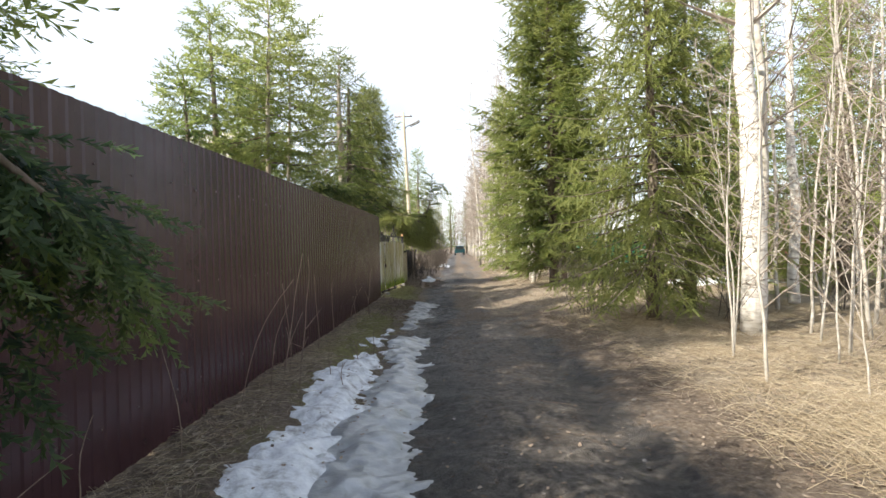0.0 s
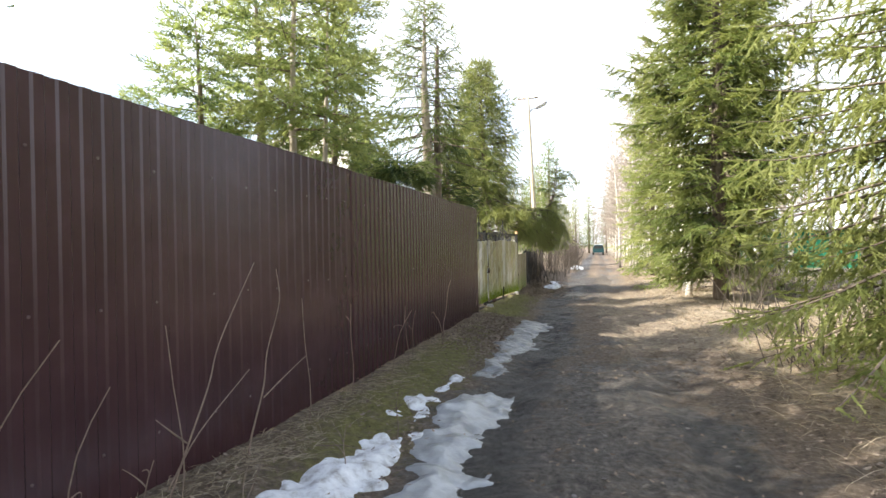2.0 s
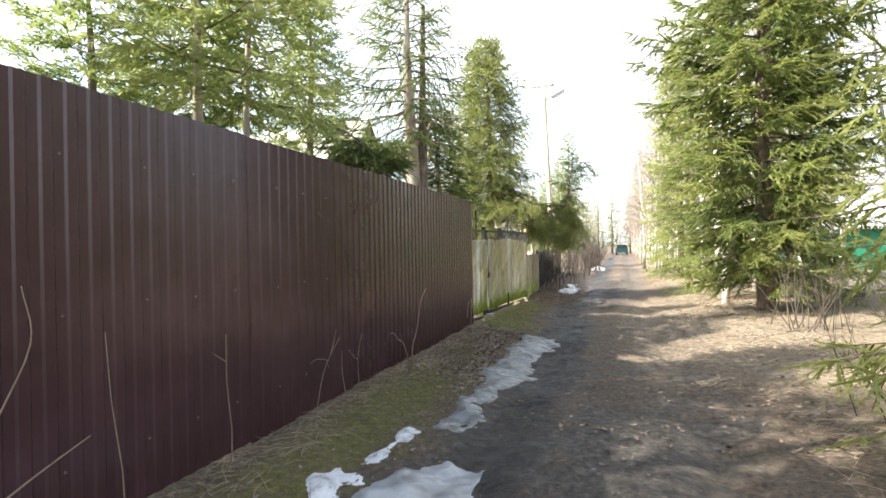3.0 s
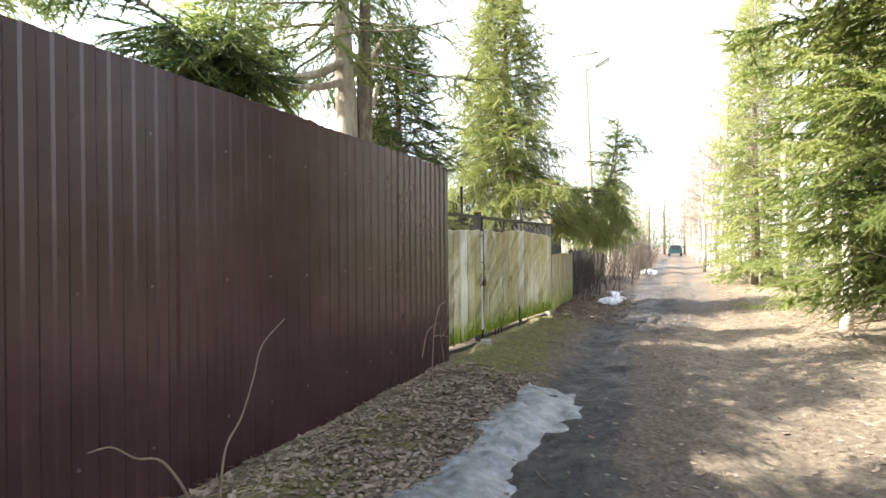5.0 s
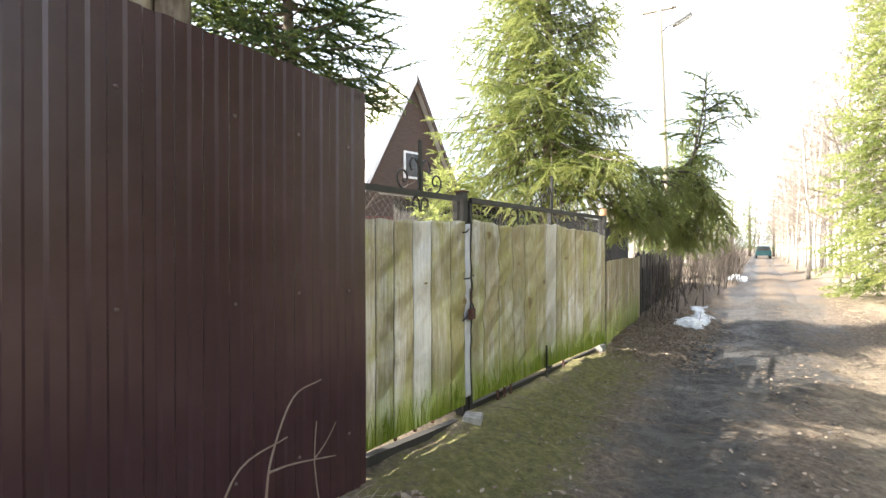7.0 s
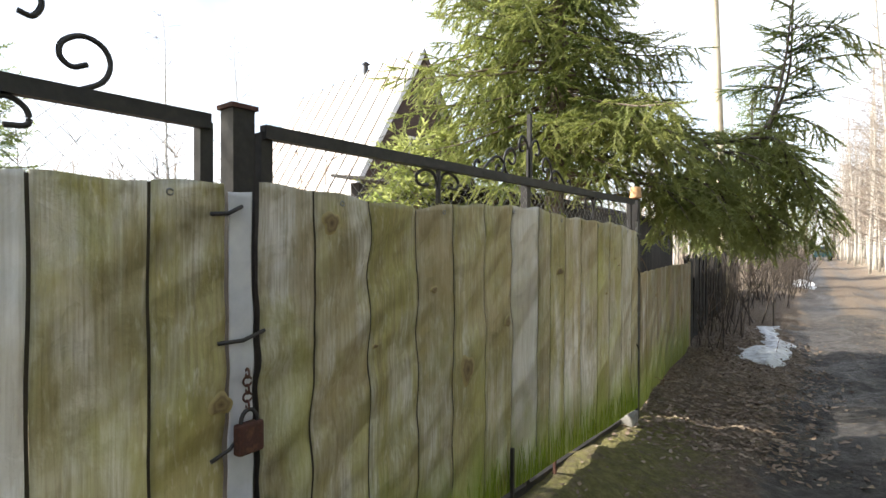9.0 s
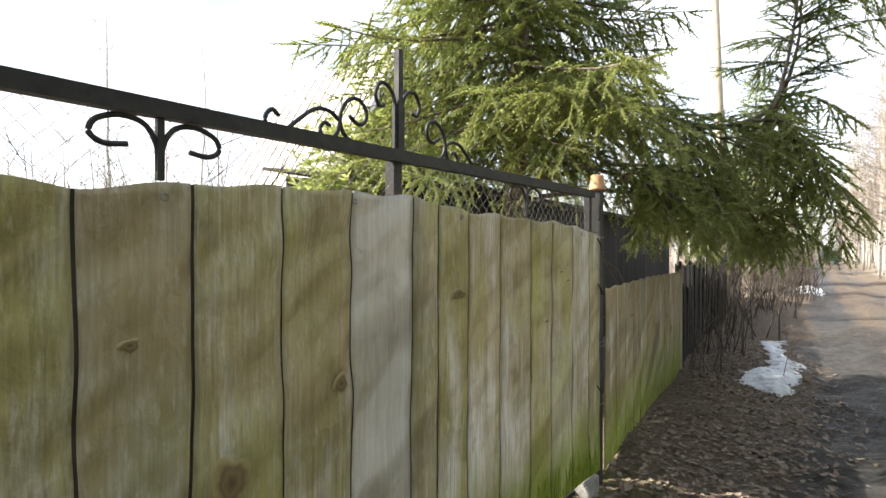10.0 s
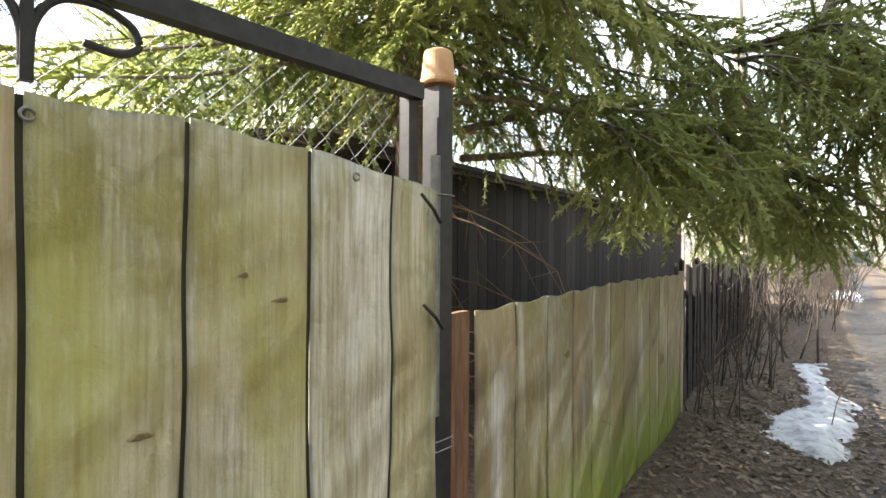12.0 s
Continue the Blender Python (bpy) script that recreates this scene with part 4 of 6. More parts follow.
def picket_fence():
    pf = root("picket_fence", (-1.62, 24, -0.08), "old blackened wooden picket fence overhung by spruce", "fence")
    me = None
    y = 22.05
    rng = np.random.RandomState(3)
    while y < 33:
        if me is None:
            v, f = box(-0.011, 0.011, -0.042, 0.042, 0, 1.0)
            v[4:6, 2] += 0.0
            v[[5, 7], 2] -= 0.015
            me = mesh("picket", v, f, M["picket"])
        x = -1.60 - 0.012 * (y - 22)
        ob = new("picket", me)
        ob.parent = pf
        ob.matrix_parent_inverse = Matrix.Translation(-Vector(pf.location))
        ob.matrix_basis = pose(x, y, -0.12, rng.uniform(-1.5, 1.5), rng.uniform(-2, 2), 0) @ Matrix.Diagonal((1, 1, 1.38 + rng.uniform(-0.05, 0.05), 1))
        y += 0.105
    for z in (0.25, 0.95):
        v, f = box(-1.68, -1.64, 22.0, 33, z - 0.04, z + 0.04)
        v[:, 0] -= 0.012 * (v[:, 1] - 22)
        part("rail", mesh("rail", v, f, M["picket"]), pf)


picket_fence()


def dark_hut():
    """A long lean-to of near-black boards standing behind the low panel."""
    hut = root("shed", (-3.1, 22.0, 0), "long black shed behind the low panel", "shed")
    for y in np.arange(19.5, 29.4, 0.16):
        v, f = box(-3.05, -3.02, y, y + 0.15, -0.1, 1.98 + 0.01 * math.sin(y * 9))
        part("wall_board", mesh("wall_board", v, f, M["picket"]), hut)
    for x in np.arange(-5.4, -3.06, 0.16):
        v, f = box(x, x + 0.15, 19.48, 19.51, -0.1, 1.98 + 0.12 * (-3.06 - x))
        part("wall_board", mesh("wall_board", v, f, M["picket"]), hut)
    V = np.array([(-2.85, 19.3, 1.98), (-2.85, 29.6, 1.98), (-5.6, 29.6, 2.34), (-5.6, 19.3, 2.34)])
    V = np.concatenate([V, V + [0, 0, 0.04]])
    f = np.array([(0, 1, 2, 3), (7, 6, 5, 4), (0, 4, 5, 1), (1, 5, 6, 2), (2, 6, 7, 3), (3, 7, 4, 0)])
    part("roof", mesh("roof", V, f, M["picket"]), hut)


dark_hut()


# ---- the house behind the gate ----
def house():
    h = root("house", (-10.45, 28, 0), "steep-roofed wooden summer house, brown-red walls, pale sheet roof", "house")
    ax = radians(-14)
    m = Matrix.Translation((-10.45, 28.0, 0)) @ Matrix.Rotation(ax, 4, "Z")

    def put(name, v, f, mat, parent=h, label=""):
        v = np.array([m @ Vector(p) for p in np.asarray(v)])
        return part(name, mesh(name, v, f, M[mat]), parent, label)
    top, half, eave, depth = 7.6, 3.0, 2.3, 8.0
    # local x along the ridge, away from the gable at x = 0; y across
    v = [(0, -half, 0), (0, half, 0), (0, half, eave), (0, -half, eave)]
    v = v + [(0.15, p[1], p[2]) for p in v]
    f = [np.array([(0, 3, 2, 1), (4, 5, 6, 7), (0, 1, 5, 4), (1, 2, 6, 5), (2, 3, 7, 6), (3, 0, 4, 7)])]
    put("front_wall", [(-p[0], p[1], p[2]) for p in v], f, "hut_wall")
    g = [(0, -half, eave), (0, half, eave), (0, 0, top - 0.15)]
    g = g + [(-0.15, p[1], p[2]) for p in g]
    put("gable", g, [np.array([(0, 1, 2), (5, 4, 3)]), np.array([(0, 3, 4, 1), (1, 4, 5, 2), (2, 5, 3, 0)])], "hut_gable")
    for s in (-1, 1):
        put("side_wall", *box(-depth, -0.15, s * half - 0.07, s * half + 0.07, 0, eave), "hut_wall")
        run, ov = half + 0.45, 0.22
        slope = (top - eave) / half
        q = [(ov, 0, top), (ov, s * run, top - slope * run), (-depth - ov, s * run, top - slope * run), (-depth - ov, 0, top)]
        q = q + [(p[0], p[1], p[2] + 0.16) for p in q]
        fr = np.array([(0, 1, 2, 3), (7, 6, 5, 4), (0, 4, 5, 1), (1, 5, 6, 2), (2, 6, 7, 3), (3, 7, 4, 0)])
        roof = put("roof_slope", q, fr, "hut_roof")
        for x in np.arange(-depth + 0.3, ov, 0.82):
            p = [(x, 0, top + 0.16), (x, s * run, top - slope * run + 0.16)]
            w = [(a[0] + dx, a[1], a[2] + dz) for a in p for dx, dz in ((-0.028, 0), (0.028, 0), (0, 0.06))]
            put("seam", w, [np.array([(0, 3, 5, 2), (1, 2, 5, 4)])], "hut_gable", roof, "dark standing seam")
        p = [(ov + 0.02, 0, top + 0.14), (ov + 0.02, s * run, top - slope * run + 0.14)]
        w = [(a[0] + dx, a[1], a[2] + dz) for a in p for dx, dz in ((0, -0.28), (0.04, -0.28), (0.04, 0.03), (0, 0.03))]
        put("bargeboard", w, [np.array([(0, 1, 5, 4), (1, 2, 6, 5), (2, 3, 7, 6), (3, 0, 4, 7)]), np.array([(3, 2, 1, 0), (4, 5, 6, 7)])], "white" if s < 0 else "hut_gable")
    win = put("window", *box(0.0, 0.05, -0.45, 0.45, 3.9, 4.9), "white", label="white window frame in the gable")
    put("pane", *box(0.045, 0.062, -0.36, 0.36, 3.98, 4.82), "glass_dark", win)
    v, f = tubes(np.array([[-3.0, 0.0, top - 0.1], [-3.0, 0.0, top + 0.42], [-3.0, 0.0, top + 0.43], [-3.0, 0.0, top + 0.52]]), np.array([0.09, 0.09, 0.15, 0.04]), 10, True)
    put("flue_pipe", v, f, "iron", label="short black flue pipe")
    low = put("window", *box(0.0, 0.05, -0.9, 0.3, 0.9, 2.0), "white")
    put("pane", *box(0.045, 0.062, -0.8, 0.2, 1.0, 1.9), "glass_dark", low)
    for z in np.arange(0.3, eave, 0.18):
        put("cladding_board", *box(0.0, 0.022, -half, half, z, z + 0.165), "hut_wall")


house()


# ---- street lamp pole ----
def lamp_pole():
    p = root("street_lamp", (-1.70, 28.5, -0.1), "leaning bleached wooden utility pole with a street lamp", "street lamp")
    base, top = np.array([-1.66, 28.5, -0.3]), np.array([-1.98, 28.55, 8.75])
    t = np.linspace(0, 1, 9)[:, None]
    P = base + (top - base) * t
    v, f = tubes(P, np.linspace(0.115, 0.07, 9), 12, True)
    part("pole", mesh("pole", v, f, M["pole"], smooth=True), p)
    v, f = tubes(np.array([[-2.45, 28.5, 8.45], [-1.5, 28.6, 8.5]]), np.full(2, 0.035), 6, True)
    part("crossarm", mesh("crossarm", v, f, M["oldwood"]), p)
    for x in (-2.4, -2.2, -1.6):
        v, f = lathe([(0.0, 0.0), (0.035, 0.0), (0.05, 0.05), (0.03, 0.08), (0.045, 0.12), (0.0, 0.15)], (x, 28.53, 8.5), 10)
        part("insulator", mesh("insulator", v, f, M["white"], smooth=True), p)
    v, f = tubes(np.array([[-1.95, 28.55, 7.75], [-1.8, 28.6, 7.95], [-1.6, 28.62, 8.03]]), np.full(3, 0.025), 7, True)
    part("arm", mesh("arm", v, f, M["lamp"], smooth=True), p)
    m = Matrix.Translation((-1.36, 28.65, 8.12)) @ Matrix.Rotation(radians(-27), 4, "Y")
    v, f = bevel_box(-0.3, 0.3, -0.11, 0.11, -0.05, 0.06, 0.045, m)
    hd = part("lamp_head", mesh("lamp_head", v, f, M["lamp"]), p)
    v, f = bevel_box(-0.2, 0.26, -0.085, 0.085, -0.075, -0.045, 0.012, m)
    part("lens", mesh("lens", v, f, M["white"]), hd)


lamp_pole()


def far_buildings():
    sh = root("shed", (10.5, 31, 0), "green painted shed behind a grey board fence", "shed")
    v, f = box(8.6, 12.6, 31, 35, 0, 1.9)
    part("wall", mesh("wall", v, f, M["green"]), sh)
    V = np.array([(8.3, 30.7, 1.9), (12.9, 30.7, 1.9), (12.9, 33, 3.2), (8.3, 33, 3.2), (12.9, 35.3, 1.9), (8.3, 35.3, 1.9)])
    V = np.concatenate([V, V + [0, 0, 0.08]])
    f = np.array([(0, 1, 2, 3), (3, 2, 4, 5), (9, 8, 7, 6), (11, 10, 8, 9), (0, 6, 7, 1), (4, 10, 11, 5), (1, 7, 8, 2), (2, 8, 10, 4), (3, 9, 6, 0), (5, 11, 9, 3)])
    part("roof", mesh("roof", V, f, M["white"]), sh)
    bf = root("board_fence", (14, 29, 0), "grey wooden board fence at the edge of the wood", "fence")
    me = mesh("fence_board", *box(-0.07, 0.07, -0.012, 0.012, 0, 1.5), M["oldwood"])
    for k in range(44):
        ob = new("fence_board", me)
        ob.parent = bf
        ob.matrix_parent_inverse = Matrix.Translation(-Vector(bf.location))
        ob.matrix_basis = pose(11.6 + 0.16 * k, 28.6 - 0.03 * k, float(height(14, 29)) - 0.02, 0, random.uniform(-1, 1), 0)
    v, f = box(11.5, 18.6, 28.0, 28.05, 0.9, 1.0)
    v[:, 1] += 0.62 - 0.1875 * (v[:, 0] - 11.5)
    part("rail", mesh("rail", v, f, M["oldwood"]), bf)
    br = root("shed", (17, 20, 0), "reddish brown garden shed beyond the birches", "shed")
    v, f = box(14.8, 19.5, 19.5, 23, 0, 2.3)
    part("wall", mesh("wall", v, f, M["hut_wall"]), br)
    for x in np.arange(14.8, 19.5, 0.2):
        v, f = box(x, x + 0.18, 19.47, 19.5, 0, 2.28)
        part("wall_board", mesh("wall_board", v, f, M["hut_wall"]), br)
    V = np.array([(14.5, 19.2, 2.3), (19.8, 19.2, 2.3), (19.8, 21.2, 3.3), (14.5, 21.2, 3.3), (19.8, 23.3, 2.3), (14.5, 23.3, 2.3)])
    V = np.concatenate([V, V + [0, 0, 0.06]])
    f = np.array([(0, 1, 2, 3), (3, 2, 4, 5), (9, 8, 7, 6), (11, 10, 8, 9), (0, 6, 7, 1), (4, 10, 11, 5), (1, 7, 8, 2), (2, 8, 10, 4), (3, 9, 6, 0), (5, 11, 9, 3)])
    part("roof", mesh("roof", V, f, M["oldwood"]), br)
    # car standing far down the track
    car = root("parked_car", (2.7, 84, -0.05), "small teal car standing at the far end of the track", "car")
    prof = [(-0.82, 0.32), (-0.86, 0.62), (-0.80, 0.90), (-0.62, 1.38), (-0.5, 1.46), (0.5, 1.46), (0.62, 1.38), (0.80, 0.90), (0.86, 0.62), (0.82, 0.32)]
    V = [(2.7 + x * s, 84 + dy, z - 0.05) for dy, s in ((0, 0.94), (0.25, 1.0), (3.2, 1.0), (3.9, 0.92)) for x, z in prof]
    i = np.arange(40).reshape(4, 10)
    f = [np.stack([i[:-1, :-1], i[:-1, 1:], i[1:, 1:], i[1:, :-1]], -1).reshape(-1, 4), i[:1, ::-1], i[-1:]]
    part("body", mesh("body", V, f, M["carpaint"], smooth=False), car)
    v, f = box(2.12, 3.28, 83.96, 84.02, 0.86, 1.28)
    part("rear_window", mesh("rear_window", v, f, M["glass_dark"]), car)
    for x in (1.98, 3.42):
        for y in (84.7, 87.2):
            P = np.array([[x - 0.09, y, 0.22], [x + 0.09, y, 0.22]])
            v, f = tubes(P, np.full(2, 0.3), 14, True)
            part("wheel", mesh("wheel", v, f, M["rubber"]), car)


far_buildings()


# ---- trees ----
def twig_template(n, reach, width, seed):
    """Needles round a unit twig along +y, one thin triangle each."""
    rng = np.random.RandomState(seed)
    V = []
    if n >= 10:
        ring = [np.array([0.3 * reach * math.cos(k * 2.0944), 0.0, 0.3 * reach * math.sin(k * 2.0944)]) for k in range(3)]
        for k in range(3):
            V += [ring[k], ring[(k + 1) % 3], np.array([0, 1.05, 0])]
    for i in range(n):
        t = 0.02 + 0.98 * i / n
        a = i * 2.399 + rng.uniform(-0.4, 0.4)
        rad = np.array([math.cos(a), 0, 0.75 * math.sin(a)])
        ln = reach * (1 - 0.35 * t) * rng.uniform(0.85, 1.15)
        tip = np.array([0, t, 0]) + ln * (0.75 * rad + np.array([0, 0.75, 0]))
        V += [np.array([0, t - width, 0]), np.array([0, t + width, 0]) + rad * 0.012, tip]
    return np.array(V)


def twigs_mesh(P, D, L, tint, template):
    D = unit(D)
    ref = np.where(np.abs(D[:, 2:3]) > 0.9, np.array([[1.0, 0, 0]]), np.array([[0, 0, 1.0]]))
    X = unit(np.cross(D, ref))
    Z = np.cross(X, D)
    T = template
    v = P[:, None] + L[:, None, None] * (T[None, :, 0:1] * X[:, None] + T[None, :, 1:2] * D[:, None] + T[None, :, 2:3] * Z[:, None])
    n = len(P) * len(T)
    return v.reshape(-1, 3), np.arange(n).reshape(-1, 3), np.repeat(tint, len(T))


def clothe(path, rng, out, spacing=0.075, reach=0.45, start=0.2, twig=0.17, hang=0.35, bright=0.5, base_reach=0.5, forks=0.45):
    """Side branchlets with their twigs along a branch; appended to out as (P, D, L, tint)."""
    path = np.asarray(path, dtype=float)
    seg = np.linalg.norm(np.diff(path, axis=0), axis=1)
    S = np.concatenate([[0], np.cumsum(seg)])
    Ltot = S[-1]
    s = np.arange(start * Ltot, Ltot, spacing)
    if len(s) == 0:
        s = np.array([Ltot * 0.6])
    s = np.repeat(s, 2) + rng.uniform(-0.03, 0.03, 2 * len(s))
    s = np.clip(s, 0, Ltot * 0.995)
    pos = np.stack([np.interp(s, S, path[:, k]) for k in range(3)], -1)
    nxt = np.stack([np.interp(np.clip(s + 0.05, 0, Ltot), S, path[:, k]) for k in range(3)], -1)
    prv = np.stack([np.interp(np.clip(s - 0.05, 0, Ltot), S, path[:, k]) for k in range(3)], -1)
    T = unit(nxt - prv)
    side = unit(np.cross(T, np.array([[0, 0, 1.0]])) + 1e-6)
    sg = np.where(np.arange(len(s)) % 2 == 0, 1.0, -1.0)[:, None]
    f = s / Ltot
    ln = reach * (1 - f) ** 0.8 * (base_reach + (1 - base_reach) * np.minimum(1, f * 4)) * rng.uniform(0.6, 1.2, len(s)) + 0.09
    D = unit(T * 0.65 + side * sg * rng.uniform(0.6, 1.0, (len(s), 1)) + np.array([[0, 0, -1.0]]) * hang * rng.uniform(-0.6, 2.0, (len(s), 1)))
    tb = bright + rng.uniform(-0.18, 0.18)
    kmax = int(np.ceil(ln.max() / (twig * 0.62)))
    for k in range(kmax):
        d = k * twig * 0.62
        ok = ln > d + 0.02
        if not ok.any():
            break
        p = pos[ok] + D[ok] * d + np.array([0, 0, -1.0]) * (hang * 0.5 * d * d / 0.5)[..., None] if np.ndim(d) else pos[ok] + D[ok] * d + np.array([[0, 0, -hang * d * d]])
        m = ok.sum()
        tip = (d + twig > ln[ok])
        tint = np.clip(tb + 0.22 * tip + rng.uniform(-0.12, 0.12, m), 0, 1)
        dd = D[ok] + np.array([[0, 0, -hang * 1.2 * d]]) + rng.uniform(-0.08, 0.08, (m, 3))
        out.append((p, dd, twig * rng.uniform(0.8, 1.25, m), tint))
        for q in (-1, 1):
            pick = rng.rand(m) < forks
            if pick.any():
                across = unit(np.cross(D[ok][pick], np.array([[0, 0, 1.0]])))
                d2 = D[ok][pick] * 0.7 + q * across * 0.75 + np.array([[0, 0, -0.6 * hang]]) + rng.uniform(-0.1, 0.1, (pick.sum(), 3))
                out.append((p[pick] + D[ok][pick] * twig * 0.4, d2, twig * rng.uniform(0.55, 0.95, pick.sum()), np.clip(tint[pick] + 0.06, 0, 1)))
    T1 = unit(path[-1] - path[-2])
    out.append((path[-1:] - T1[None] * 0.02, T1[None], np.array([twig * 1.2]), np.array([min(1, bright + 0.3)])))


def spruce(at, h, r, base, seed, label, per_m=9.0, droop=0.45, taper=0.85, needles=9, twig=0.27, spacing=0.09, bright=0.5, trunk_r=None, bark="bark", hang=0.4, arc=None, dead=0, lean=(0, 0), bare_to=None, group="", wide=0.42, limbs=(), floor=None, name="spruce_tree", fat=0.30, skirt=None):
    rng = np.random.RandomState(seed)
    at = np.array([at[0], at[1], float(height(at[0], at[1])) - 0.03])
    tree = root(name, at, label, "tree", group)
    z = np.linspace(-0.12, h, 10)
    wob = 0.03 * np.sin(z * 1.3 + seed)
    axis = np.stack([at[0] + wob + lean[0] * z, at[1] + wob * 0.7 + lean[1] * z, at[2] + z], -1)
    tr = trunk_r or 0.014 * h + 0.02
    v, f = tubes(axis, tr * (1 - np.linspace(0, 1, 10)) ** 0.8 + 0.006, 10, True)
    trunk = part("trunk", mesh("trunk", v, f, M[bark], smooth=True), tree)
    out, B, BR = [], [], []
    nb = int((h - base) * per_m * 1.5)
    for i in range(nb):
        f = (i + rng.rand()) / nb
        zz = base + (h - base) * f ** 0.93
        L = r * (1 - f) ** taper * rng.uniform(0.6, 1.12) + 0.1
        if skirt:
            L *= skirt[1] + (1 - skirt[1]) * min(1, f / skirt[0])
        az = i * 2.399 + rng.uniform(-0.5, 0.5)
        if arc and not (math.cos(az - arc[0]) > arc[1]):
            L *= arc[2]
        up = -0.10 + 0.85 * f ** 1.5
        s = np.linspace(0, 1, 6)
        c = np.array([np.interp(zz, z, axis[:, k]) for k in range(3)])
        ddx = np.array([math.cos(az), math.sin(az), 0])
        bend = rng.uniform(-0.15, 0.15)
        sd = np.array([-math.sin(az), math.cos(az), 0])
        P = c + np.outer(s * L, ddx) + np.outer(bend * L * s ** 2, sd)
        P[:, 2] += L * (up * s - droop * (1 - f) * s ** 1.6 + 0.22 * s ** 3)
        B.append(P)
        BR.append(np.linspace(0.006 + 0.008 * L, 0.003, 6))
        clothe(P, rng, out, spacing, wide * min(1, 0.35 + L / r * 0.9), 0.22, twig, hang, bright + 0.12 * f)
    for limb in limbs:
        P = smooth_path(limb["path"], 5)
        v, fq = tubes(P, np.linspace(limb["r"], 0.008, len(P)), 8, True)
        part("limb", mesh("limb", v, fq, M[limb.get("bark", bark)], smooth=True), tree)
        clothe(P, rng, out, limb.get("spacing", 0.06), limb.get("reach", 0.5), limb.get("start", 0.3), limb.get("twig", twig), limb.get("hang", 0.7), limb.get("bright", 0.4))
        for k in range(limb.get("sub", 0)):
            u = rng.uniform(limb.get("start", 0.3), 0.98)
            c = P[int(u * (len(P) - 1))]
            T = unit(P[min(len(P) - 1, int(u * (len(P) - 1)) + 1)] - P[max(0, int(u * (len(P) - 1)) - 1)])
            sd = unit(np.cross(T, [0, 0, 1.0])) * (1 if k % 2 else -1)
            L = limb.get("sublen", 0.9) * rng.uniform(0.5, 1.1) * (1.15 - 0.35 * u)
            s = np.linspace(0, 1, 6)
            Q = c + np.outer(s * L, 0.55 * T + 0.7 * sd + rng.normal(size=3) * np.array([0.35, 0.35, 0.18]))
            Q[:, 2] += L * (limb.get("rise", 0.05) * s - limb.get("sag", 0.75) * rng.uniform(0.45, 1.25) * s ** 1.7)
            B.append(Q)
            BR.append(np.linspace(0.012, 0.003, 6))
            clothe(Q, rng, out, limb.get("spacing", 0.06), limb.get("subreach", 0.3), 0.1, limb.get("twig", twig), limb.get("hang", 0.7), limb.get("bright", 0.4))
    B = np.array(B)
    if floor is not None:
        low = B[:, :, 2].min(axis=1) > floor
        B, BR = B[low], np.array(BR)[low]
    v, f = tubes(B, np.array(BR), 4)
    part("bough_wood", mesh("bough_wood", v, f, M["bark"]), tree, kind="stuff")
    if dead:
        DP, DR = [], []
        for i in range(dead):
            zz = rng.uniform(0.35, base + 0.5)
            az, L = rng.uniform(0, 6.28), rng.uniform(0.4, 0.95) * r * 0.7
            c = np.array([np.interp(zz, z, axis[:, k]) for k in range(3)])
            s = np.linspace(0, 1, 5)
            P = c + np.outer(s * L, [math.cos(az), math.sin(az), rng.uniform(-0.2, 0.15)])
            P[:, 2] -= 0.25 * L * s ** 2
            DP.append(P)
            DR.append(np.linspace(0.009, 0.002, 5))
            for k in range(9):
                j = rng.randint(1, 5)
                d = unit(rng.normal(size=3)) * rng.uniform(0.12, 0.4)
                d[2] -= 0.06
                DP.append(P[j] + np.outer(s, d))
                DR.append(np.linspace(0.003, 0.001, 5))
        v, f = tubes(np.array(DP), np.array(DR), 3)
        part("dead_wood", mesh("dead_wood", v, f, M["needles_dry"], tint=np.repeat(rng.rand(len(DP)), 15)), tree, "dry brown dead twigs", kind="stuff")
    P, D, L, tint = (np.concatenate([o[k] for o in out]) for k in range(4))
    if floor is not None:
        ok = P[:, 2] + 0.12 * unit(D)[:, 2] > floor
        P, D, L, tint = P[ok], D[ok], L[ok], tint[ok]
    v, f, t = twigs_mesh(P, D, L, tint, twig_template(needles, fat, 0.10 if needles < 10 else 0.06, seed))
    part("crown", mesh("crown", v, f, M["needles"], tint=t), tree, kind="stuff")
    return tree


